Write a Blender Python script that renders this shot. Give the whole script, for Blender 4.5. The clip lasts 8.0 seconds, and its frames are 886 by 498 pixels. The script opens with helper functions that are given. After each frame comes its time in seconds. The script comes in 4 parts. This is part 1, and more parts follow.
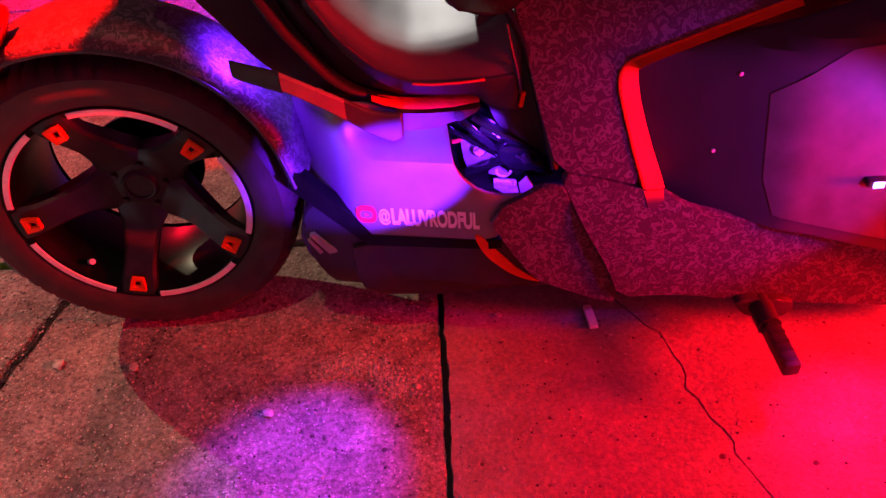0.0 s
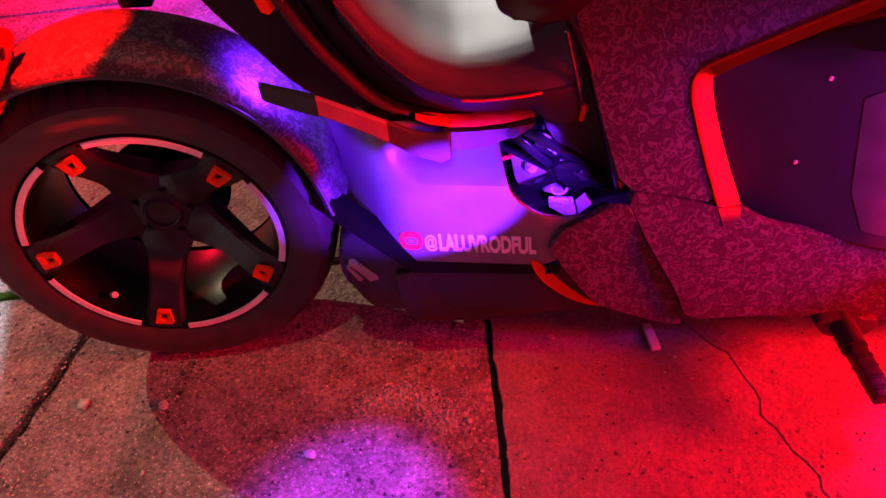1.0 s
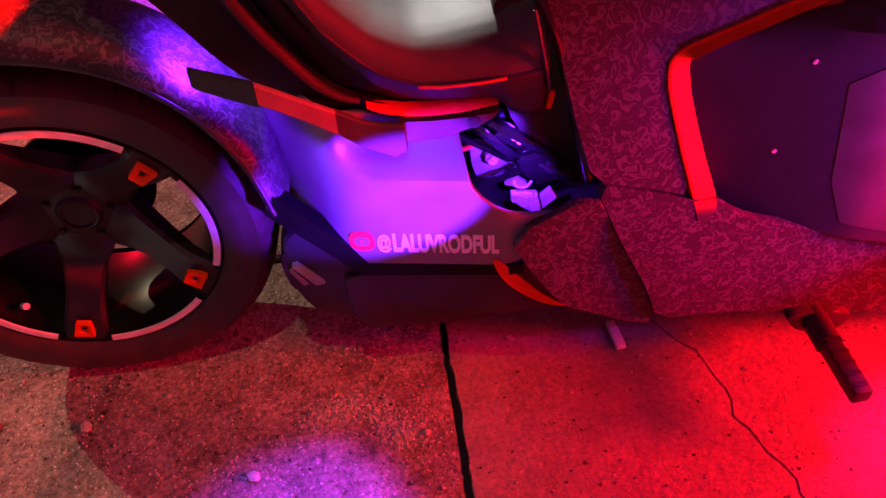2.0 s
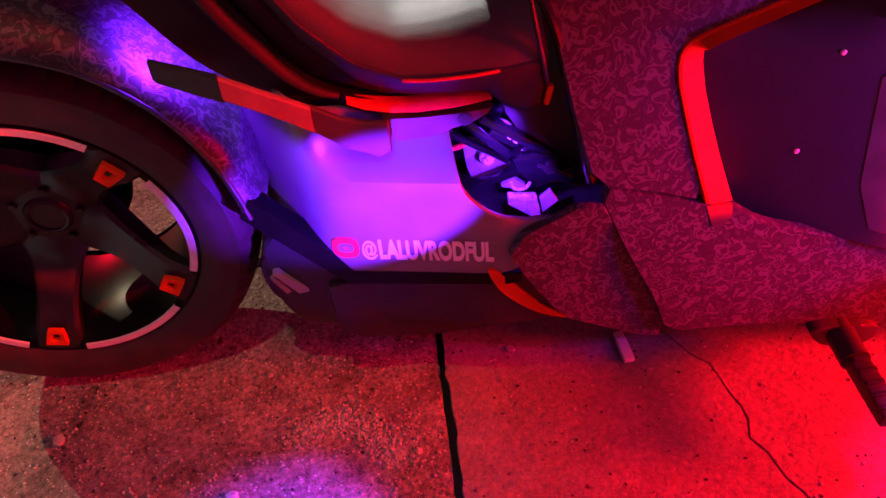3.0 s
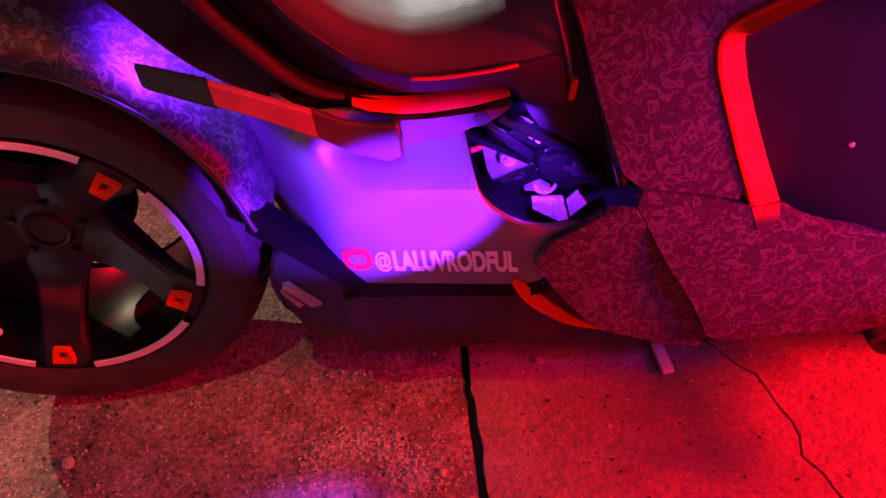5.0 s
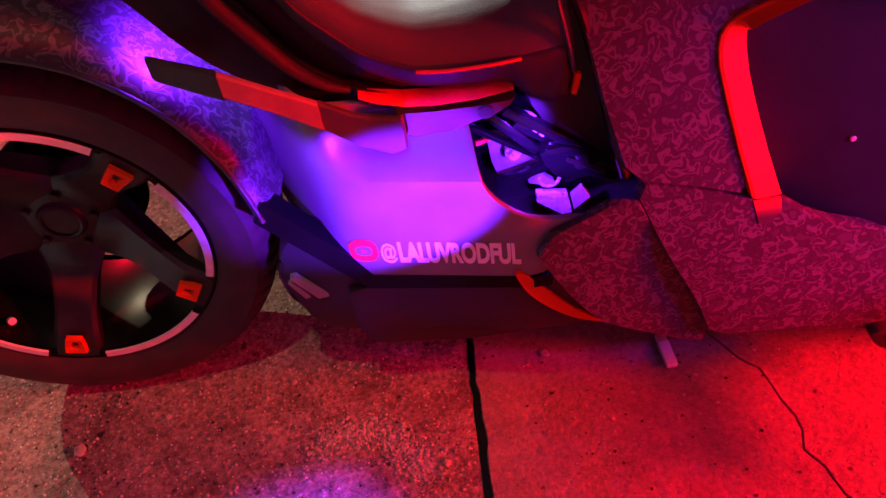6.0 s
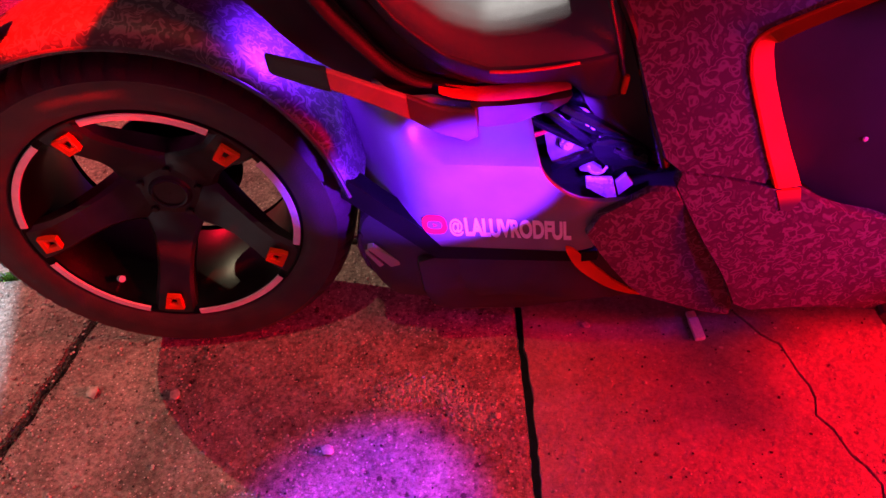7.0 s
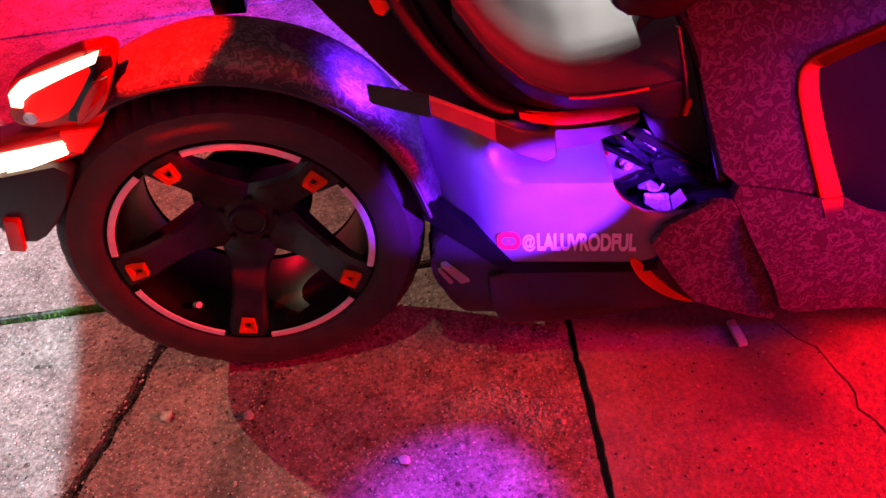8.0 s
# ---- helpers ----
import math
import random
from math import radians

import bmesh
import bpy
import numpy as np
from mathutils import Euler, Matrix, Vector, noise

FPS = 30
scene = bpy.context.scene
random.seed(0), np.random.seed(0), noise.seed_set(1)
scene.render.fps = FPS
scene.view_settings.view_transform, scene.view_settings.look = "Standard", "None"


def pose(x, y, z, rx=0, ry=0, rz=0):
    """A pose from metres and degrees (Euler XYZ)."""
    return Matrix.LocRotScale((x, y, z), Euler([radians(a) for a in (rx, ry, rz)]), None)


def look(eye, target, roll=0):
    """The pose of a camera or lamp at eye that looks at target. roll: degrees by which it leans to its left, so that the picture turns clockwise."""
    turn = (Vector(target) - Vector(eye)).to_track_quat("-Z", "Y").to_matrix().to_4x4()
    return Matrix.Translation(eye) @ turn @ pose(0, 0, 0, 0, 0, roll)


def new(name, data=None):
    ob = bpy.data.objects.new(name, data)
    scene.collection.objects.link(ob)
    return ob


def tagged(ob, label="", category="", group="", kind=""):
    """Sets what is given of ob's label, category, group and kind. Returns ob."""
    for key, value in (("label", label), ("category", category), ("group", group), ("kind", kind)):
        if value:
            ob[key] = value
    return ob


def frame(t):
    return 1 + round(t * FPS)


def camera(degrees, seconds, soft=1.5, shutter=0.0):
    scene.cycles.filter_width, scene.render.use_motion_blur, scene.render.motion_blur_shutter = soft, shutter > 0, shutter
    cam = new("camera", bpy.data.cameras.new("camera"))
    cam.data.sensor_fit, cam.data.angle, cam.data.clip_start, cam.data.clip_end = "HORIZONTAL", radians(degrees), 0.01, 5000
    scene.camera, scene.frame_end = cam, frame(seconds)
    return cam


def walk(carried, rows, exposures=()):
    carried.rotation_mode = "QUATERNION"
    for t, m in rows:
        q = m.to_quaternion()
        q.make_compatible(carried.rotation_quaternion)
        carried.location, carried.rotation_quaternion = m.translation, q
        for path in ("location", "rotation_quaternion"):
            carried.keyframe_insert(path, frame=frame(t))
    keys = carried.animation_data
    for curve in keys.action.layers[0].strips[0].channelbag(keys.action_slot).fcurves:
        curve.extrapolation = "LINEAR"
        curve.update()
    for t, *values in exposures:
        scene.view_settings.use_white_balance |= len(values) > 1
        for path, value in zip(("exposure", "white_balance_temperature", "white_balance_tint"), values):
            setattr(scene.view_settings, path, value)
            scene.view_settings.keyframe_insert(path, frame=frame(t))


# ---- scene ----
cam = camera(56.1, 8.0)
PATH = [
    (0, (0.537, -1.212, 1.155), (0.519, 0.271, -0.187), -4.9),
    (0.5, (0.552, -1.147, 1.145), (0.414, 0.314, -0.214), -8.0),
    (1, (0.484, -1.072, 1.14), (0.431, 0.373, -0.243), -7.6),
    (1.5, (0.428, -1.02, 1.119), (0.521, 0.412, -0.274), -4.9),
    (2, (0.45, -0.972, 1.089), (0.561, 0.422, -0.341), -4.1),
    (3.5, (0.504, -0.88, 1.021), (0.525, 0.506, -0.421), -6.6),
    (4, (0.509, -0.863, 1.009), (0.498, 0.52, -0.435), -8.0),
    (4.5, (0.52, -0.847, 0.996), (0.488, 0.54, -0.444), -9.0),
    (5.8, (0.52, -0.83, 0.994), (0.489, 0.541, -0.462), -9.2),
    (6, (0.528, -0.852, 0.997), (0.467, 0.531, -0.446), -9.7),
    (6.5, (0.51, -0.908, 1.049), (0.416, 0.466, -0.401), -10.2),
    (7, (0.49, -0.976, 1.092), (0.355, 0.405, -0.348), -10.0),
    (7.5, (0.428, -1.023, 1.121), (0.33, 0.386, -0.295), -9.1),
    (8, (0.327, -1.069, 1.14), (0.296, 0.394, -0.223), -8.5),
]
walk(cam, [(t, look(eye, target, roll)) for t, eye, target, roll in PATH])

# ---- night light: dark sky, red lamps ahead of the machine, street lamps, colour pods, added fills ----
world = bpy.data.worlds.new("night")
world.use_nodes = True
scene.world = world
world.node_tree.nodes["Background"].inputs[0].default_value = (0.52, 0.05, 0.23, 1)
world.node_tree.nodes["Background"].inputs[1].default_value = 0.44

RED = (1.0, 0.001, 0.007)
VIOLET = (0.15, 0.010, 1.0)
WHEEL_Z = 0.287


def lamp(name, kind, eye, target, energy, colour, size=0.05, cone=60, blend=0.5):
    data = bpy.data.lights.new(name, kind)
    data.energy, data.color = energy, colour
    if kind == "AREA":
        data.size = size
    else:
        data.shadow_soft_size = size
    if kind == "SPOT":
        data.spot_size, data.spot_blend = radians(cone), blend
    ob = new(name, data)
    ob.matrix_world = look(eye, target)
    return ob


lamp("red_front_lamp", "AREA", (1.90, -0.52, 0.42), (0.7, -0.36, 0.0), 110, RED, 0.20)
# Added fill above the front lamp, there only to soften its shadows.
lamp("red_front_fill", "AREA", (1.75, -0.60, 0.90), (0.7, -0.40, 0.0), 3, RED, 0.15)
# Added fill for the red on fairing and tyre; no lamp stands here.
lamp("red_flank_fill", "AREA", (1.5, -1.2, 0.35), (1.0, -0.2, 0.22), 4.5, RED, 0.5)
# Added spot stands in for tail lamp red on the far ground.
lamp("red_far_ground_fill", "SPOT", (-1.1, 2.8, 1.0), (-1.0, 1.5, 0.0), 850, (1, 0.003, 0.025), 0.1, 60, 0.8)
# Added spot above the fender draws the red patch cast by the tail lamp.
lamp("red_fender_spot", "SPOT", (-0.045, -0.19, 0.95), (-0.022, -0.042, 0.612), 190, (1, 0.001, 0.0), 0.008, 29, 0.15)
lamp("white_yard_lamp", "SPOT", (-3.15, -0.55, 4.6), (-2.565, -0.47, 0), 3700, (0.62, 0.84, 1.0), 0.01, 48.3, 0.03)
lamp("rear_street_lamp", "SPOT", (-3.45, 2.4, 3.0), (0, -0.1, 0), 620, (1.0, 0.82, 0.52), 0.02, 17, 0.4)
lamp("overhead_street_lamp", "SPOT", (0.3, -1.15, 4.3), (-0.10, -0.42, 0), 105, (1.0, 0.66, 0.42), 0.02, 23, 0.8)
lamp("white_overhead_lamp", "SPOT", (0.30, 3.2, 3.5), (0.53, 0.06, 0.61), 2600, (1.0, 0.95, 0.90), 0.10, 6.6, 0.5)
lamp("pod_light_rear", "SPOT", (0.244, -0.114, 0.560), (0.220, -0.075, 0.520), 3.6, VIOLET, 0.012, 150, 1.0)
# Added fill behind the cowl spreads violet over the fender.
lamp("violet_fender_fill", "SPOT", (0.285, -0.070, 0.612), (0.222, -0.060, 0.500), 18, VIOLET, 0.010, 104, 1.0)
# Added elliptical beam hangs free before the cover; no pod is there.
cover_beam = lamp("violet_cover_beam", "SPOT", (0.460, -0.385, 0.385), (0.444, -0.178, 0.371), 52, VIOLET, 0.004, 51, 0.45)
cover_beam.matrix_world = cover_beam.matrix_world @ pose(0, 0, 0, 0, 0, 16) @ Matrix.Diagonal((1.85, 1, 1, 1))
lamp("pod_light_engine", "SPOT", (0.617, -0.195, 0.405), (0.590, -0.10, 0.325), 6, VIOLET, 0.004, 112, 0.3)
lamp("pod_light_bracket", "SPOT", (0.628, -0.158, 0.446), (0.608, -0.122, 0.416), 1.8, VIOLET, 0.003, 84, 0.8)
# Added spot stands in for pod light spilling onto the slab.
lamp("violet_ground_spot", "SPOT", (0.40, -0.240, 0.42), (0.265, -0.46, 0.0), 40, (0.27, 0.035, 1.0), 0.02, 48, 0.85)
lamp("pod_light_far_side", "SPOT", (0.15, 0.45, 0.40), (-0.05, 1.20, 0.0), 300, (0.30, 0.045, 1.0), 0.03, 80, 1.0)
# Added fill in free air washes the fairing violet, apart from the built pod.
lamp("violet_fairing_fill", "SPOT", (1.26, -0.50, 0.48), (1.03, -0.20, 0.38), 13, (0.5, 0.03, 0.9), 0.02, 64, 0.5)
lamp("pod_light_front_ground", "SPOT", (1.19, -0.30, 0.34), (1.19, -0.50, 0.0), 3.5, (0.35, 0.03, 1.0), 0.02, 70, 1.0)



# ---- materials ----
def material(name, base, rough=0.5, metal=0.0, scale=40, spread=0.25, bump=0.15, bump_scale=300, second=None):
    """Principled surface with broad stains and fine grain."""
    m = bpy.data.materials.new(name)
    m.use_nodes = True
    nt = m.node_tree
    bsdf = nt.nodes["Principled BSDF"]
    coord = nt.nodes.new("ShaderNodeTexCoord")
    broad, fine = nt.nodes.new("ShaderNodeTexNoise"), nt.nodes.new("ShaderNodeTexNoise")
    for n, sc, det in ((broad, scale, 5), (fine, bump_scale, 3)):
        n.inputs["Scale"].default_value, n.inputs["Detail"].default_value = sc, det
        nt.links.new(coord.outputs["Object"], n.inputs["Vector"])
    ramp = nt.nodes.new("ShaderNodeValToRGB")
    low = [c * (1 - spread) for c in base]
    high = second or [min(1, c * (1 + spread)) for c in base]
    ramp.color_ramp.elements[0].position, ramp.color_ramp.elements[1].position = 0.32, 0.68
    ramp.color_ramp.elements[0].color, ramp.color_ramp.elements[1].color = (*low, 1), (*high, 1)
    nt.links.new(broad.outputs["Fac"], ramp.inputs["Fac"])
    nt.links.new(ramp.outputs["Color"], bsdf.inputs["Base Color"])
    rr = nt.nodes.new("ShaderNodeMapRange")
    rr.inputs["To Min"].default_value, rr.inputs["To Max"].default_value = rough * 0.8, min(1, rough * 1.2)
    nt.links.new(broad.outputs["Fac"], rr.inputs["Value"])
    nt.links.new(rr.outputs["Result"], bsdf.inputs["Roughness"])
    bsdf.inputs["Metallic"].default_value = metal
    b = nt.nodes.new("ShaderNodeBump")
    b.inputs["Strength"].default_value, b.inputs["Distance"].default_value = bump, 0.002
    nt.links.new(fine.outputs["Fac"], b.inputs["Height"])
    nt.links.new(b.outputs["Normal"], bsdf.inputs["Normal"])
    return m


def glow(name, colour, strength):
    m = bpy.data.materials.new(name)
    m.use_nodes = True
    bsdf = m.node_tree.nodes["Principled BSDF"]
    bsdf.inputs["Base Color"].default_value = (*[0.15 * c for c in colour], 1)
    bsdf.inputs["Emission Color"].default_value = (*colour, 1)
    bsdf.inputs["Emission Strength"].default_value = strength
    return m


def camouflage(name, dark, light):
    """Satin wrap film printed with wandering light squiggles on a dark ground."""
    m = material(name, dark, 0.52, 0.0, 30, 0.2, 0.08, 500)
    nt = m.node_tree
    bsdf = nt.nodes["Principled BSDF"]
    coord = nt.nodes["Texture Coordinate"]
    wob = nt.nodes.new("ShaderNodeTexNoise")
    wob.inputs["Scale"].default_value, wob.inputs["Detail"].default_value = 64, 1.0
    wob.inputs["Distortion"].default_value = 1.3
    nt.links.new(coord.outputs["Object"], wob.inputs["Vector"])
    ramp = nt.nodes.new("ShaderNodeValToRGB")
    cr = ramp.color_ramp
    mid = [0.65 * a + 0.35 * b for a, b in zip(dark, light)]
    cr.elements[0].position, cr.elements[0].color = 0.0, (*mid, 1)
    cr.elements[1].position, cr.elements[1].color = 1.0, (*mid, 1)
    for pos, col in ((0.33, mid), (0.38, dark), (0.495, dark), (0.54, light), (0.60, light), (0.66, dark)):
        cr.elements.new(pos).color = (*col, 1)
    nt.links.new(wob.outputs["Fac"], ramp.inputs["Fac"])
    nt.links.new(ramp.outputs["Color"], bsdf.inputs["Base Color"])
    bsdf.inputs["Specular IOR Level"].default_value = 0.3
    return m


def concrete_material(name, grain, blotch, pit, stone, relief):
    """Sandy worn concrete: broad stains, fine sand grain, dark pits and a few pale stones."""
    m = material(name, (0.22, 0.20, 0.18), 0.8, 0, 5.0, 0.4 * blotch, relief, 330, (0.22 + 0.10 * blotch, 0.20 + 0.10 * blotch, 0.18 + 0.09 * blotch))
    nt = m.node_tree
    bsdf = nt.nodes["Principled BSDF"]
    coord = nt.nodes["Texture Coordinate"]

    def noise_node(scale, detail, rough=0.6):
        n = nt.nodes.new("ShaderNodeTexNoise")
        n.inputs["Scale"].default_value, n.inputs["Detail"].default_value, n.inputs["Roughness"].default_value = scale, detail, rough
        nt.links.new(coord.outputs["Object"], n.inputs["Vector"])
        return n.outputs["Fac"]

    def ramp_node(value, stops):
        r = nt.nodes.new("ShaderNodeValToRGB")
        while len(r.color_ramp.elements) < len(stops):
            r.color_ramp.elements.new(0.5)
        for e, (pos, v) in zip(r.color_ramp.elements, stops):
            e.position, e.color = pos, (v, v, v, 1)
        nt.links.new(value, r.inputs["Fac"])
        return r.outputs["Color"]

    def mix(kind, factor, a, b):
        x = nt.nodes.new("ShaderNodeMix")
        x.data_type, x.blend_type = "RGBA", kind
        x.inputs[0].default_value = factor
        nt.links.new(a, x.inputs[6]), nt.links.new(b, x.inputs[7])
        return x.outputs[2]

    colour = nt.nodes["Color Ramp"].outputs["Color"]
    colour = mix("MULTIPLY", 1.0, colour, ramp_node(noise_node(110, 7, 0.76), [(0.35, 1 - grain), (0.65, 1 + grain)]))
    colour = mix("MULTIPLY", 1.0, colour, ramp_node(noise_node(17, 8, 0.7), [(0.32, 1 - blotch), (0.50, 0.97), (0.70, 1 + 0.7 * blotch)]))
    colour = mix("MULTIPLY", 1.0, colour, ramp_node(noise_node(6.5, 7, 0.62), [(0.36, 1 - 0.45 * blotch), (0.50, 0.97), (0.57, 1.0), (0.66, 1 + 0.65 * blotch)]))
    pits = nt.nodes.new("ShaderNodeTexVoronoi")
    pits.inputs["Scale"].default_value, pits.inputs["Randomness"].default_value = 50, 1.0
    nt.links.new(coord.outputs["Object"], pits.inputs["Vector"])
    some = nt.nodes.new("ShaderNodeSeparateColor")
    nt.links.new(pits.outputs["Color"], some.inputs[0])
    hole = nt.nodes.new("ShaderNodeMath")
    hole.operation = "MULTIPLY_ADD"
    hole.inputs[1].default_value = 0.42
    nt.links.new(some.outputs[0], hole.inputs[0]), nt.links.new(pits.outputs["Distance"], hole.inputs[2])
    patchy = nt.nodes.new("ShaderNodeMath")
    patchy.operation = "MULTIPLY_ADD"
    patchy.inputs[1].default_value, patchy.inputs[2].default_value = 0.9, -0.47
    nt.links.new(noise_node(11, 3), patchy.inputs[0])
    clustered = nt.nodes.new("ShaderNodeMath")
    nt.links.new(hole.outputs[0], clustered.inputs[0]), nt.links.new(patchy.outputs[0], clustered.inputs[1])
    ragged_hole = nt.nodes.new("ShaderNodeMath")
    ragged_hole.operation = "MULTIPLY_ADD"
    ragged_hole.inputs[1].default_value = 0.35
    nt.links.new(noise_node(300, 2), ragged_hole.inputs[0]), nt.links.new(clustered.outputs[0], ragged_hole.inputs[2])
    colour = mix("MULTIPLY", 1.0, colour, ramp_node(ragged_hole.outputs[0], [(pit, 0.22), (pit + 0.10, 1.0)]))
    stones = nt.nodes.new("ShaderNodeTexVoronoi")
    stones.inputs["Scale"].default_value = 105
    nt.links.new(coord.outputs["Object"], stones.inputs["Vector"])
    colour = mix("ADD", stone, colour, ramp_node(stones.outputs["Distance"], [(0.10, 0.9), (0.19, 0.0)]))
    nt.links.new(colour, bsdf.inputs["Base Color"])
    bump = nt.nodes["Bump"]
    bump.inputs["Distance"].default_value = 0.005
    height = mix("ADD", 0.5, ramp_node(noise_node(85, 7, 0.68), [(0.25, 0.0), (0.75, 1.0)]), ramp_node(ragged_hole.outputs[0], [(0.28, 0.0), (0.42, 0.8)]))
    nt.links.new(height, bump.inputs["Height"])
    return m


CONCRETE = concrete_material("old_concrete", 0.72, 0.60, 0.30, 0.45, 1.0)
SMOOTH_CONCRETE = concrete_material("trowelled_concrete", 0.28, 0.22, 0.22, 0.10, 0.55)
DIRT = material("packed_dirt", (0.018, 0.015, 0.013), 0.95, 0, 60, 0.4, 0.8, 250)
FAR_GROUND = material("worn_asphalt", (0.10, 0.095, 0.09), 0.7, 0, 6, 0.4, 0.6, 150)
CAMO = camouflage("camouflage_wrap", (0.028, 0.025, 0.028), (0.084, 0.078, 0.084))
BLACK = material("black_plastic", (0.016, 0.015, 0.016), 0.45, 0, 25, 0.3, 0.12, 700)
GLOSS = material("gloss_black", (0.006, 0.006, 0.007), 0.12, 0, 20, 0.3, 0.03, 200)
RUBBER = material("tyre_rubber", (0.031, 0.015, 0.013), 0.72, 0, 30, 0.35, 0.35, 400)
ALLOY = material("satin_black_alloy", (0.021, 0.018, 0.018), 0.38, 0.3, 25, 0.3, 0.05, 500)
BARREL = material("dark_grey_alloy", (0.004, 0.004, 0.0045), 0.32, 0.2, 20, 0.3, 0.05, 400)
BARREL.node_tree.nodes["Principled BSDF"].inputs["Specular IOR Level"].default_value = 0.12
PANEL = material("grey_painted_metal", (0.17, 0.17, 0.175), 0.42, 0.25, 14, 0.12, 0.06, 800)
VINYL = material("grey_vinyl", (0.052, 0.050, 0.048), 0.6, 0, 12, 0.08, 0.3, 900)
GREY_PLASTIC = material("dark_grey_plastic", (0.055, 0.05, 0.05), 0.5, 0, 25, 0.25, 0.15, 700)
PALE_PLASTIC = material("grey_trim_plastic", (0.30, 0.28, 0.28), 0.5, 0, 25, 0.2, 0.1, 700)
INTAKE = material("matt_intake_black", (0.014, 0.012, 0.015), 0.75, 0, 25, 0.3, 0.12, 600)
SEAT_BLACK = material("black_vinyl", (0.011, 0.010, 0.011), 0.48, 0, 18, 0.3, 0.2, 900)
SEAT_BLACK.node_tree.nodes["Principled BSDF"].inputs["Specular IOR Level"].default_value = 0.3
# Darker copy of the seat vinyl: shade is put into its colour.
SEAT_SHADE = material("grey_vinyl_shaded", (0.018, 0.016, 0.016), 0.42, 0, 18, 0.2, 0.3, 900)
# Red lamp light is put into the base colours of the grey bar and hinge.
BAR_RED_TINT = material("worn_grey_bar_red_lit", (0.19, 0.10, 0.10), 0.55, 0, 25, 0.25, 0.15, 700)
HINGE_RED_TINT = material("worn_hinge_red_lit", (0.060, 0.024, 0.028), 0.55, 0, 25, 0.25, 0.15, 700)
ORANGE = material("orange_red_paint", (0.62, 0.045, 0.005), 0.6, 0, 30, 0.1, 0.05, 500)
ORANGE.node_tree.nodes["Principled BSDF"].inputs["Specular IOR Level"].default_value = 0.15
TAPE = material("white_rim_tape", (0.62, 0.60, 0.60), 0.5, 0, 60, 0.12, 0.1, 600)
STEEL = material("bright_steel", (0.78, 0.78, 0.79), 0.28, 0.4, 60, 0.2, 0.1, 500)
BRACKET = material("grey_bracket_paint", (0.48, 0.48, 0.49), 0.45, 0.4, 40, 0.25, 0.1, 500)
LETTER = material("silver_vinyl_letters", (0.80, 0.80, 0.82), 0.4, 0.1, 60, 0.08, 0.05, 500)
LOGO_RED = material("red_vinyl", (0.70, 0.02, 0.025), 0.45, 0, 60, 0.1, 0.05, 500)
LENS_RED = material("red_lens_plastic", (0.50, 0.003, 0.002), 0.15, 0, 30, 0.2, 0.05, 300)
STONE = material("pale_stone", (0.36, 0.33, 0.30), 0.85, 0, 90, 0.35, 0.6, 300)
GRASS = material("grass_blade", (0.11, 0.28, 0.035), 0.7, 0, 200, 0.4, 0.1, 400)
PAPER = material("white_paper", (0.66, 0.64, 0.62), 0.8, 0, 200, 0.12, 0.2, 900)
FADE = material("fading_orange_print", (0.75, 0.07, 0.025), 0.5, 0, 30, 0.1, 0.05, 500)
fade_nodes = FADE.node_tree
fade_split = fade_nodes.nodes.new("ShaderNodeSeparateXYZ")
fade_range = fade_nodes.nodes.new("ShaderNodeMapRange")
fade_range.interpolation_type = "SMOOTHSTEP"
fade_range.inputs["From Min"].default_value, fade_range.inputs["From Max"].default_value = 0.320, 0.350
fade_mix = fade_nodes.nodes.new("ShaderNodeMix")
fade_mix.data_type = "RGBA"
fade_mix.inputs[6].default_value, fade_mix.inputs[7].default_value = (0.030, 0.022, 0.024, 1), (0.62, 0.045, 0.005, 1)
fade_nodes.links.new(fade_nodes.nodes["Texture Coordinate"].outputs["Object"], fade_split.inputs[0])
fade_nodes.links.new(fade_split.outputs["Z"], fade_range.inputs["Value"])
fade_nodes.links.new(fade_range.outputs["Result"], fade_mix.inputs[0])
fade_nodes.links.new(fade_mix.outputs[2], fade_nodes.nodes["Principled BSDF"].inputs["Base Color"])
LAMP_RED = glow("lit_tail_lamp", (1.0, 0.62, 0.42), 4.5)
LENS_GLOW = glow("glowing_red_lens", (1.0, 0.001, 0.001), 1.0)
LED_GLOW = glow("lit_violet_led", (0.45, 0.25, 1.0), 6)


# ---- mesh helpers ----
def part(name, bm, mat, parent=None, label="", angle=35):
    """Links a bmesh as one mesh object, under a thing or a part."""
    me = bpy.data.meshes.new(name)
    bmesh.ops.recalc_face_normals(bm, faces=bm.faces)
    bm.to_mesh(me)
    bm.free()
    me.shade_smooth()
    me.set_sharp_from_angle(angle=radians(angle))
    me.materials.append(mat)
    ob = new(name, me)
    if parent:
        ob.parent = parent
    if label:
        ob["label"] = label
    return ob


def rounded(points, times=2):
    """Cuts the corners of a closed outline."""
    for _ in range(times):
        out = []
        for i, (x, z) in enumerate(points):
            u, v = points[(i + 1) % len(points)]
            out += [(0.78 * x + 0.22 * u, 0.78 * z + 0.22 * v), (0.22 * x + 0.78 * u, 0.22 * z + 0.78 * v)]
        points = out
    return points


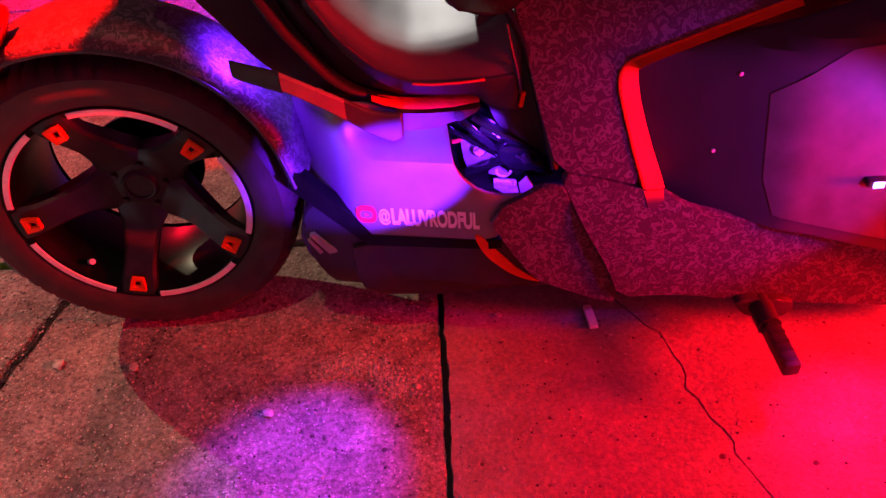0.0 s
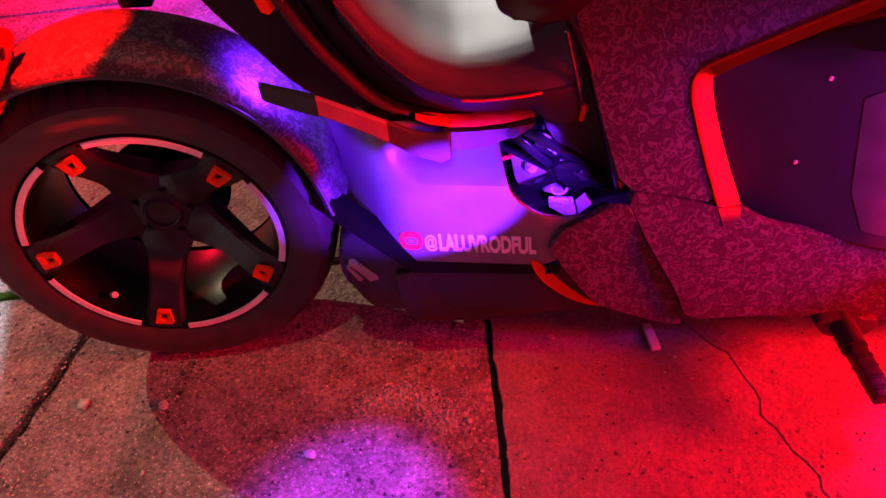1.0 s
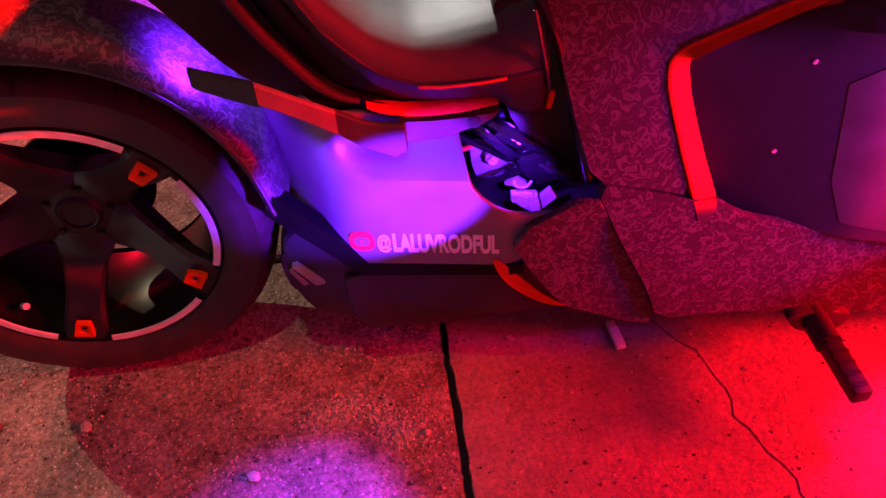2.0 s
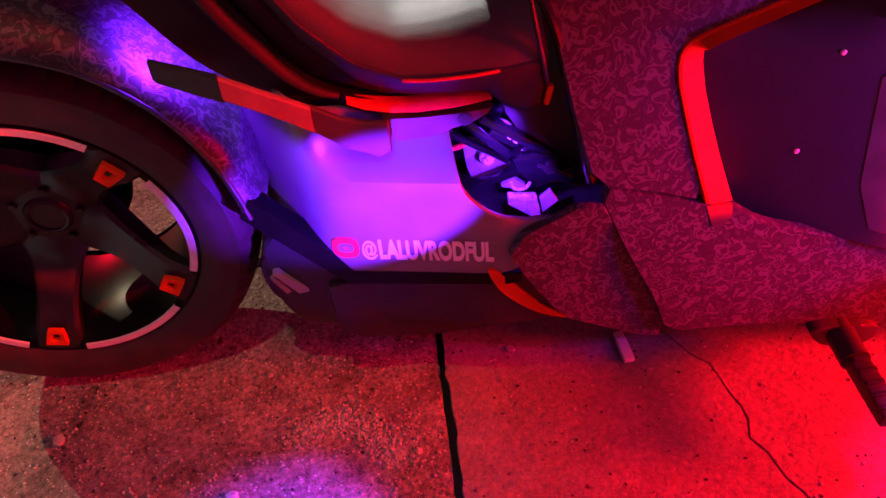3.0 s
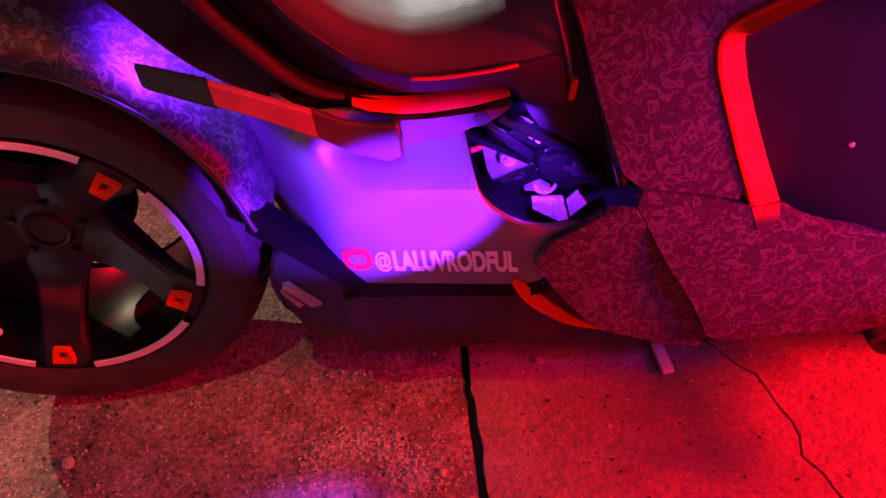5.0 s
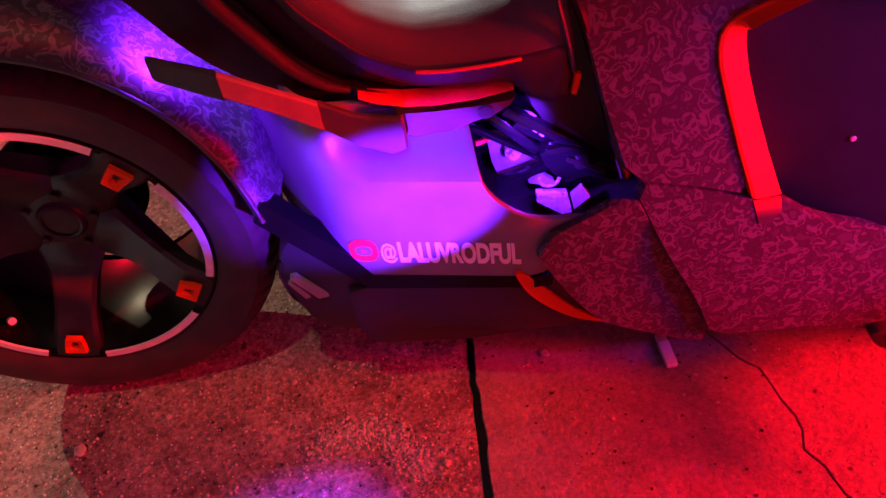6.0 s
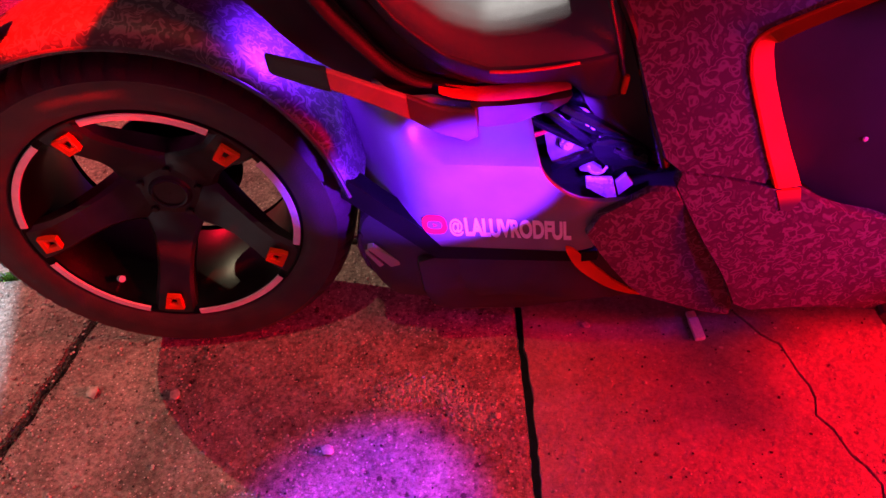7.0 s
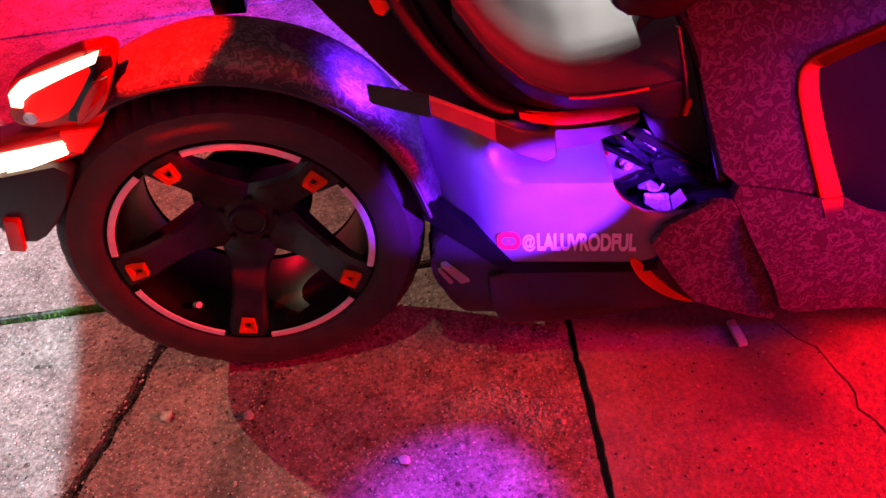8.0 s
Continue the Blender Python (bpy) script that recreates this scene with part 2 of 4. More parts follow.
def curve(points, steps=8):
    """Catmull-Rom line through points."""
    pts = [Vector(p) for p in points]
    pts = [2 * pts[0] - pts[1]] + pts + [2 * pts[-1] - pts[-2]]
    out = []
    for i in range(1, len(pts) - 2):
        a, b, c, d = pts[i - 1:i + 3]
        for k in range(steps):
            t = k / steps
            out.append(0.5 * (2 * b + (c - a) * t + (2 * a - 5 * b + 4 * c - d) * t * t + (3 * b - a - 3 * c + d) * t ** 3))
    out.append(pts[-2])
    return out


def panel(outline, surface, thick=0.008, cell=0.03, edge=0.002, cuts=2):
    """A curved plate: an outline in x and z laid on the surface y = surface(x, z), with thickness towards +y and a rolled edge."""
    pts = rounded(outline, cuts) if cuts else outline
    bm = bmesh.new()
    bm.faces.new([bm.verts.new((x, 0, z)) for x, z in pts])
    xs, zs = [p[0] for p in pts], [p[1] for p in pts]
    for axis, lo, hi in ((0, min(xs), max(xs)), (2, min(zs), max(zs))):
        v = math.ceil(lo / cell) * cell
        while v < hi:
            co, no = [0, 0, 0], [0, 0, 0]
            co[axis], no[axis] = v, 1
            bmesh.ops.bisect_plane(bm, geom=bm.verts[:] + bm.edges[:] + bm.faces[:], plane_co=co, plane_no=no, dist=1e-5)
            v += cell
    for v in bm.verts:
        v.co.y = surface(v.co.x, v.co.z)
    rim = [e for e in bm.edges if e.is_boundary]
    grown = bmesh.ops.extrude_edge_only(bm, edges=rim)["geom"]
    first = [v for v in grown if isinstance(v, bmesh.types.BMVert)]
    mid = sum((v.co for v in first), Vector()) / len(first)
    # the first ring rolls over the edge, the second goes back to the full thickness
    for v in first:
        v.co.y += edge
        out = Vector((v.co.x - mid.x, 0, v.co.z - mid.z))
        v.co += out.normalized() * edge * 0.6
    again = bmesh.ops.extrude_edge_only(bm, edges=[e for e in grown if isinstance(e, bmesh.types.BMEdge)])["geom"]
    for v in again:
        if isinstance(v, bmesh.types.BMVert):
            v.co.y += thick
    return bm


def prism(outline, y0, y1, bevel=0.0, segments=2):
    """A solid with an outline in x and z between two depths."""
    bm = bmesh.new()
    a = [bm.verts.new((x, y0, z)) for x, z in outline]
    b = [bm.verts.new((x, y1, z)) for x, z in outline]
    bm.faces.new(a), bm.faces.new(b[::-1])
    n = len(a)
    for i in range(n):
        bm.faces.new((a[i], b[i], b[(i + 1) % n], a[(i + 1) % n]))
    if bevel:
        bmesh.ops.bevel(bm, geom=bm.edges[:], offset=bevel, segments=segments, affect="EDGES", profile=0.6)
    return bm


def block(size, m, bevel=0.002, segments=2):
    bm = bmesh.new()
    bmesh.ops.create_cube(bm, size=1)
    for v in bm.verts:
        v.co = Vector((v.co.x * size[0], v.co.y * size[1], v.co.z * size[2]))
    if bevel:
        bmesh.ops.bevel(bm, geom=bm.edges[:], offset=bevel, segments=segments, affect="EDGES", profile=0.6)
    bm.transform(m)
    return bm


def lathe(profile, n=96, a0=0.0, a1=360.0, shape=None):
    """Turns a profile of (radius, y) about the wheel's axle."""
    bm = bmesh.new()
    full = abs(a1 - a0) >= 359.9
    rings = []
    for i in range(n if full else n + 1):
        a = radians(a0 + (a1 - a0) * i / n)
        ring = []
        for k, (r, y) in enumerate(profile):
            rr = r + (shape(i, k, r, y) if shape else 0)
            ring.append(bm.verts.new((rr * math.cos(a), y, WHEEL_Z + rr * math.sin(a))))
        rings.append(ring)
    m = len(profile)
    for i in range(len(rings) if full else len(rings) - 1):
        p, q = rings[i], rings[(i + 1) % len(rings)]
        for k in range(m - 1):
            bm.faces.new((p[k], p[k + 1], q[k + 1], q[k]))
    return bm


def tube(points, radius, n=12, flat=1.0):
    """A round bar along points; radius may be a function of 0..1."""
    bm = bmesh.new()
    pts = [Vector(p) for p in points]
    rings = []
    side = None
    for i, p in enumerate(pts):
        d = (pts[min(i + 1, len(pts) - 1)] - pts[max(i - 1, 0)]).normalized()
        if side is None:
            side = d.orthogonal().normalized()
        side = (side - d * side.dot(d)).normalized()
        up = d.cross(side)
        r = radius(i / (len(pts) - 1)) if callable(radius) else radius
        rings.append([bm.verts.new(p + r * (math.cos(a) * side + flat * math.sin(a) * up)) for a in [2 * math.pi * k / n for k in range(n)]])
    for a, b in zip(rings, rings[1:]):
        for k in range(n):
            bm.faces.new((a[k], a[(k + 1) % n], b[(k + 1) % n], b[k]))
    bm.faces.new(rings[0][::-1]), bm.faces.new(rings[-1])
    return bm


def disc(centre, radius, depth, n=24, axis="Y", bevel=0.001):
    bm = bmesh.new()
    bmesh.ops.create_cone(bm, cap_ends=True, segments=n, radius1=radius, radius2=radius, depth=depth)
    if bevel:
        bmesh.ops.bevel(bm, geom=[e for e in bm.edges if len(e.link_faces) == 2 and any(len(f.verts) > 4 for f in e.link_faces)], offset=bevel, segments=2, affect="EDGES")
    bm.transform(Matrix.Translation(centre) @ (pose(0, 0, 0, 90, 0, 0) if axis == "Y" else Matrix()))
    return bm


def merge(*bms):
    out = bms[0]
    for b in bms[1:]:
        me = bpy.data.meshes.new("joined")
        b.to_mesh(me)
        out.from_mesh(me)
        bpy.data.meshes.remove(me)
        b.free()
    return out


# ---- the machine ----
machine = tagged(new("three_wheel_motorcycle"), "dark three-wheeled motorcycle in squiggle camouflage wrap with lit colour pods", "motorcycle")

# rear wheel
wheel = part("rear_wheel", lathe([(0.190, 0.083), (0.184, 0.078), (0.176, 0.04), (0.175, 0.0), (0.178, -0.05), (0.188, -0.075), (0.193, -0.090), (0.205, -0.096), (0.209, -0.091), (0.207, -0.080), (0.196, -0.04), (0.190, 0.03), (0.196, 0.085), (0.185, 0.09)], 120), BARREL, machine, "dark alloy wheel rim")


def sipes(i, k, r, y):
    return -0.004 if r > 0.268 and i % 5 == 0 and abs(y) > 0.045 else 0


part("tyre", lathe([(0.203, -0.088), (0.209, -0.096), (0.222, -0.103), (0.240, -0.107), (0.256, -0.104), (0.259, -0.105), (0.270, -0.098), (0.279, -0.085), (0.284, -0.066), (0.2855, -0.046), (0.2815, -0.043), (0.2815, -0.037), (0.2865, -0.034), (0.287, -0.006), (0.283, -0.003), (0.283, 0.003), (0.287, 0.006), (0.286, 0.020), (0.2815, 0.023), (0.2815, 0.029), (0.284, 0.032), (0.280, 0.046), (0.270, 0.060), (0.256, 0.068), (0.236, 0.070), (0.205, 0.064)], 300, shape=sipes), RUBBER, wheel, "black road tyre with worn tread")
PHASE = -103.5
for k in range(5):
    a = PHASE + 72 * k
    turn = Matrix.Translation((0, 0, WHEEL_Z)) @ pose(0, 0, 0, 0, -a, 0)
    # spoke: broad at the hub, waisted, flared where it meets the rim
    bm = bmesh.new()
    rings = []
    for r, w, y, d in ((0.030, 0.050, -0.020, 0.045), (0.060, 0.045, -0.027, 0.042), (0.085, 0.035, -0.038, 0.040), (0.110, 0.0295, -0.051, 0.037), (0.140, 0.0280, -0.070, 0.032), (0.162, 0.030, -0.084, 0.026), (0.186, 0.033, -0.0925, 0.020), (0.2045, 0.035, -0.0950, 0.014)):
        sec = [(-w, y + d), (-w, y + 0.006), (-w * 0.80, y), (w * 0.80, y), (w, y + 0.006), (w, y + d)]
        rings.append([bm.verts.new((r, q, p)) for p, q in sec])
    for p, q in zip(rings, rings[1:]):
        for j in range(6):
            bm.faces.new((p[j], p[(j + 1) % 6], q[(j + 1) % 6], q[j]))
    bm.faces.new(rings[0]), bm.faces.new(rings[-1][::-1])
    bm.transform(turn)
    part("spoke", bm, ALLOY, wheel)
    # accent: a bright trapezium frame with a hollow middle
    bm = bmesh.new()
    outer = [(0.161, -0.0105), (0.161, 0.0105), (0.189, 0.015), (0.189, -0.015)]
    inner = [(0.1665, -0.005), (0.1665, 0.0045), (0.182, 0.0065), (0.182, -0.008)]
    top = [bm.verts.new((x, -0.1000, z)) for x, z in outer]
    mid = [bm.verts.new((x, -0.0985, z)) for x, z in inner]
    low = [bm.verts.new((x * 0.5 + 0.087, -0.0935, z * 0.6)) for x, z in inner]
    foot = [bm.verts.new((x, -0.090, z)) for x, z in outer]
    for j in range(4):
        n = (j + 1) % 4
        bm.faces.new((top[j], top[n], mid[n], mid[j])), bm.faces.new((mid[j], mid[n], low[n], low[j])), bm.faces.new((top[j], top[n], foot[n], foot[j]))
    bm.transform(turn)
    part("accent", bm, ORANGE, wheel, "orange-red spoke insert")
    part("rim_tape", lathe([(0.1925, -0.0955), (0.1935, -0.0982), (0.2025, -0.0985), (0.2035, -0.0965)], 40, a + 11.5, a + 72 - 11.5), TAPE, wheel, "pale reflective rim tape")
part("hub", merge(lathe([(0.001, -0.026), (0.030, -0.027), (0.033, -0.024), (0.054, -0.022), (0.060, -0.014), (0.063, 0.06)], 48), lathe([(0.024, -0.0295), (0.027, -0.0305), (0.030, -0.0285)], 40)), ALLOY, wheel)
for k in range(5):
    a = radians(PHASE + 36 + 72 * k)
    part("wheel_nut", disc((0.045 * math.cos(a), -0.024, WHEEL_Z + 0.045 * math.sin(a)), 0.006, 0.010, 6), ALLOY, wheel)
part("brake_disc", lathe([(0.050, 0.042), (0.100, 0.042), (0.100, 0.048), (0.050, 0.048)], 72), BARREL, wheel)
part("valve", tube([(-0.122, -0.070, WHEEL_Z - 0.130), (-0.112, -0.080, WHEEL_Z - 0.121)], 0.0055, 10), STEEL, wheel, "bright valve cap")
part("axle_carrier", prism(rounded([(0.00, 0.262), (0.10, 0.268), (0.34, 0.28), (0.36, 0.33), (0.12, 0.312), (0.00, 0.318)]), 0.070, 0.100, 0.01), BLACK, machine)
part("brake_caliper", block((0.06, 0.05, 0.10), pose(0.095, 0.03, 0.36, 0, 35, 0), 0.008), BLACK, machine)


# fender: a hooped shell over the tyre with rounded shoulders
def hoop(angles, shape, thick):
    bm = bmesh.new()
    skins = []
    for inset in (0, thick):
        grid = []
        for a in angles:
            row = []
            for r, y in shape(a):
                rr = r - inset
                row.append(bm.verts.new((rr * math.cos(radians(a)), y * (1 - inset * 3), WHEEL_Z + rr * math.sin(radians(a)))))
            grid.append(row)
        skins.append(grid)
    for g in skins:
        for p, q in zip(g, g[1:]):
            for k in range(len(p) - 1):
                bm.faces.new((p[k], p[k + 1], q[k + 1], q[k]))
    o, i = skins
    for k in range(len(o[0]) - 1):
        for e in (0, -1):
            bm.faces.new((o[e][k], o[e][k + 1], i[e][k + 1], i[e][k]))
    for k in range(len(o) - 1):
        for e in (0, -1):
            bm.faces.new((o[k][e], o[k + 1][e], i[k + 1][e], i[k][e]))
    return bm


def fender_lip(a):
    """Radius and near depth of the fender's lower edge at the angle a."""
    return 0.303 + 0.011 * min(1, max(0, (a - 14) / 30)), -0.118 - 0.030 * max(0, (60 - a) / 48)


def fender_section(a):
    base, near = fender_lip(a)
    far = 0.03
    crown = 0.021 + 0.014 * min(1, max(0, (a - 14) / 45)) - 0.020 * min(1, max(0, (a - 86) / 24))
    out = []
    for k in range(21):
        u = -1 + 2 * k / 20
        y = (near + far) / 2 + (far - near) / 2 * math.sin(u * math.pi / 2 * 0.98)
        out.append((base + crown * (1 - abs(u) ** 2.8), y))
    return out


FENDER_ANGLES = [11.5 + 2.5 * k for k in range(43)]
part("rear_fender", hoop(FENDER_ANGLES, fender_section, 0.006), CAMO, machine, "dark fender with light squiggle camouflage")
part("fender_lip", tube([(fender_lip(a)[0] * math.cos(radians(a)), fender_lip(a)[1] + 0.001, WHEEL_Z + fender_lip(a)[0] * math.sin(radians(a))) for a in FENDER_ANGLES], 0.0035, 8), BLACK, machine)


# grey side cover with lettering
def flat_y(x):
    return -0.166 - 0.205 * (min(x, 0.60) - 0.394)


def ease(u):
    u = min(1, max(0, u))
    return u * u * (3 - 2 * u)


def cover_y(x, z):
    bend = max(0, 0.397 - x)
    return flat_y(x) + 1.75 * bend * bend / (bend + 0.050) + (-0.130 - flat_y(x)) * ease((z - 0.407) / 0.048) * min(1, max(0, (x - 0.37) / 0.06))


cover = part("side_cover", panel([(0.300, 0.500), (0.298, 0.400), (0.296, 0.262), (0.40, 0.245), (0.43, 0.250), (0.60, 0.254), (0.655, 0.30), (0.665, 0.340), (0.650, 0.346), (0.620, 0.347), (0.588, 0.357), (0.566, 0.376), (0.553, 0.397), (0.548, 0.423), (0.545, 0.448), (0.538, 0.462), (0.52, 0.464), (0.46, 0.468), (0.40, 0.495), (0.36, 0.520)], cover_y, 0.006, 0.012, 0.0015, 1), PANEL, machine, "grey painted metal side cover", 30)
along = Vector((1, -0.205, 0)).normalized()
place = Matrix(((along.x, 0, -0.2, 0), (along.y, 0, -0.98, 0), (0, 1, 0, 0), (0, 0, 0, 1)))


def lettering(text, x, z, wide, size, bold):
    letters = bpy.data.curves.new("lettering", "FONT")
    letters.body, letters.size, letters.extrude, letters.offset = text, size, 0.0004, bold
    sign = new("lettering", letters)
    bpy.context.view_layer.update()
    squeeze = wide / sign.dimensions.x
    mesh = bpy.data.meshes.new_from_object(sign)
    bpy.data.objects.remove(sign)
    mesh.transform(Matrix.Translation((x, flat_y(x) - 0.0016, z)) @ place @ Matrix.Diagonal((squeeze, 1, 1, 1)))
    mesh.materials.append(LETTER)
    sign = new("lettering", mesh)
    sign.parent = cover
    sign["label"] = "silver vinyl lettering"


lettering("@", 0.4250, 0.2880, 0.0185, 0.034, 0.0005)
lettering("LALUVRODFUL", 0.4460, 0.2835, 0.1425, 0.0446, 0.0019)


def on_cover(points, lift, thick):
    """A flat film laid on the cover: points in metres along it and up."""
    bm = bmesh.new()
    f = bm.faces.new([bm.verts.new((u, v, 0)) for u, v in points])
    for v in bmesh.ops.extrude_face_region(bm, geom=[f])["geom"]:
        if isinstance(v, bmesh.types.BMVert):
            v.co.z += thick
    bm.transform(Matrix.Translation((0.389, flat_y(0.389) - lift, 0.283)) @ place)
    return bm


badge = [(0, 0), (0.034, 0), (0.034, 0.036), (0, 0.036)]
logo = part("badge", on_cover(rounded(badge, 3), 0.0014, 0.0006), LOGO_RED, cover, "red rounded square badge")
part("badge_middle", on_cover(rounded([(0.007, 0.0105), (0.027, 0.0105), (0.027, 0.0255), (0.007, 0.0255)], 2), 0.0022, 0.0005), PANEL, logo)
part("badge_mark", on_cover([(0.0150, 0.0150), (0.0205, 0.0180), (0.0150, 0.0210)], 0.0029, 0.0004), LOGO_RED, logo)

# silencer pod below the cover
def pod_y(x, z):
    return max(-0.205, -0.130 - 0.25 * (x - 0.29)) + 4.0 * max(0, abs(z - 0.205) - 0.03) ** 2


pod = part("silencer_cover", panel([(0.300, 0.280), (0.292, 0.250), (0.293, 0.215), (0.303, 0.166), (0.326, 0.116), (0.335, 0.113), (0.398, 0.120), (0.44, 0.132), (0.493, 0.153), (0.690, 0.150), (0.66, 0.20), (0.62, 0.27), (0.44, 0.275), (0.39, 0.29), (0.332, 0.300)], pod_y, 0.06, 0.02, 0.006, 1), BLACK, machine, "black silencer cover", 30)
part("silencer_slot", prism([(0.300, 0.240), (0.309, 0.243), (0.348, 0.200), (0.328, 0.196)], -0.143, -0.130, 0.001), PALE_PLASTIC, pod, "grey slotted end trim")
part("silencer_slot", prism([(0.294, 0.226), (0.300, 0.229), (0.318, 0.196), (0.310, 0.192)], -0.137, -0.125, 0.001), PALE_PLASTIC, pod)
part("silencer_end", prism(rounded([(0.292, 0.262), (0.284, 0.242), (0.285, 0.203), (0.312, 0.143), (0.325, 0.150), (0.300, 0.210), (0.302, 0.255)], 1), -0.130, -0.07, 0.004), GLOSS, pod)
part("cover_guard", panel([(0.300, 0.374), (0.317, 0.359), (0.340, 0.334), (0.387, 0.291), (0.410, 0.257), (0.62, 0.258), (0.62, 0.240), (0.40, 0.232), (0.285, 0.345)], lambda x, z: flat_y(x) - 0.001, 0.03, 0.03, 0.003, 0), BARREL, cover)
part("accent_sliver", panel([(0.576, 0.269), (0.589, 0.266), (0.604, 0.246), (0.626, 0.214), (0.650, 0.185), (0.690, 0.152), (0.655, 0.166), (0.626, 0.187), (0.592, 0.226)], lambda x, z: -0.209, 0.008, 0.02, 0.002, 2), ORANGE, machine, "orange-red painted sliver")


# camouflage fairing
def flank_y(x, z):
    y = -0.235 if z < 0.22 else -0.235 + 0.08 * (z - 0.22) ** 2 / 0.036 * 0.4 if z < 0.31 else -0.2278 + 0.34 * (z - 0.31)
    return y - 0.05 * max(0, x - 0.95)


part("corner_panel", panel([(0.598, 0.319), (0.709, 0.375), (0.745, 0.298), (0.79, 0.20), (0.818, 0.105), (0.777, 0.117), (0.706, 0.156), (0.675, 0.174), (0.63, 0.249)], lambda x, z: -0.222 + 0.10 * max(0, z - 0.30), 0.007, 0.025, 0.003, 1), CAMO, machine, "triangular camouflage corner panel")
part("upper_fairing", panel([(0.655, 0.609), (0.673, 0.530), (0.690, 0.452), (0.709, 0.384), (0.775, 0.369), (0.842, 0.349), (0.813, 0.456), (0.804, 0.487), (0.803, 0.508), (0.806, 0.520), (0.813, 0.529), (0.824, 0.535), (0.890, 0.554), (1.05, 0.602), (1.45, 0.71), (1.45, 0.80), (0.62, 0.80)], flank_y, 0.012, 0.03, 0.004, 1), CAMO, machine, "camouflage upper side fairing")
part("lower_fairing", panel([(0.711, 0.380), (0.745, 0.298), (0.790, 0.205), (0.815, 0.130), (0.90, 0.128), (1.05, 0.100), (1.45, 0.06), (1.45, 0.17), (1.242, 0.216), (1.155, 0.243), (1.035, 0.270), (0.942, 0.298), (0.910, 0.312), (0.886, 0.328), (0.874, 0.337), (0.838, 0.344), (0.775, 0.365)], flank_y, 0.012, 0.03, 0.004, 1), CAMO, machine, "camouflage lower side fairing")
bm = bmesh.new()
rows = []
for x, z, u, w, proud in ((1.05, 0.604, 1.053, 0.600, 0.020), (0.960, 0.577, 0.963, 0.573, 0.020), (0.890, 0.556, 0.894, 0.5525, 0.020), (0.854, 0.546, 0.857, 0.542, 0.020), (0.832, 0.5395, 0.836, 0.5350, 0.020), (0.824, 0.537, 0.831, 0.5310, 0.018), (0.817, 0.534, 0.829, 0.5265, 0.012), (0.811, 0.531, 0.829, 0.5225, 0.004), (0.806, 0.526, 0.830, 0.5180, -0.004), (0.802, 0.519, 0.831, 0.5110, -0.009), (0.800, 0.508, 0.832, 0.5010, -0.012), (0.801, 0.490, 0.836, 0.4720, -0.012), (0.809, 0.456, 0.846, 0.432, -0.012), (0.822, 0.405, 0.859, 0.388, -0.012), (0.839, 0.348, 0.876, 0.337, -0.012)):
    edge = flank_y(x, z)
    rows.append([bm.verts.new(p) for p in ((x - 0.002, edge + 0.006, z), (x, edge - 0.003, z), (x + 0.004, edge - 0.004, z - 0.001), (u, flank_y(u, w) - proud, w), (u + 0.004, flank_y(u, w) + 0.045, w - 0.004))])
for p, q in zip(rows, rows[1:]):
    for k in range(4):
        bm.faces.new((p[k], p[k + 1], q[k + 1], q[k]))
part("fairing_strip", bm, ORANGE, machine, "orange-red air intake edge strip")
part("fairing_strip_tail", panel([(0.841, 0.3425), (0.871, 0.3415), (0.872, 0.327), (0.860, 0.314), (0.848, 0.316)], lambda x, z: flank_y(x, z) - 0.001, 0.003, 0.02, 0.0005, 0), FADE, machine)


def intake_y(x, z):
    deep = -0.160 - 0.4 * (min(max(x, 0.80), 1.05) - 0.86) - 0.12 * max(0, x - 1.05) + 0.12 * (z - 0.40)
    f = min(1, max(0, (0.541 + 0.29 * (x - 0.82) - z) / 0.03))
    return f * deep + (1 - f) * (flank_y(x, z) + 0.006)


recess = part("intake_panel", panel([(0.815, 0.50), (0.83, 0.36), (0.875, 0.328), (0.91, 0.300), (0.98, 0.284), (1.10, 0.262), (1.5, 0.16), (1.5, 0.72), (1.05, 0.590), (0.96, 0.564), (0.90, 0.547), (0.86, 0.534), (0.838, 0.520), (0.832, 0.508)], intake_y, 0.01, 0.02, 0.002, 0), INTAKE, machine, "dark recessed intake panel")
part("intake_plate", panel([(1.005, 0.55), (1.020, 0.302), (1.10, 0.281), (1.45, 0.20), (1.45, 0.62)], lambda x, z: intake_y(x, z) - 0.0015, 0.004, 0.03, 0.0008, 1), GREY_PLASTIC, machine)
for x, z in ((0.9685, 0.5195), (0.946, 0.393)):
    part("screw", disc((x, intake_y(x, z), z), 0.0036, 0.004, 6), STEEL, recess, "small bright screw")
part("inner_panel", panel([(0.60, 0.62), (0.655, 0.60), (0.72, 0.34), (0.68, 0.33), (0.60, 0.47)], lambda x, z: -0.118 + 0.15 * (z - 0.45), 0.02, 0.04, 0.003, 1), BLACK, machine)
part("inner_edge", tube(curve([(0.640, -0.125, 0.620), (0.668, -0.140, 0.555), (0.690, -0.165, 0.455), (0.708, -0.185, 0.375)], 6), 0.006, 8), GLOSS, machine)

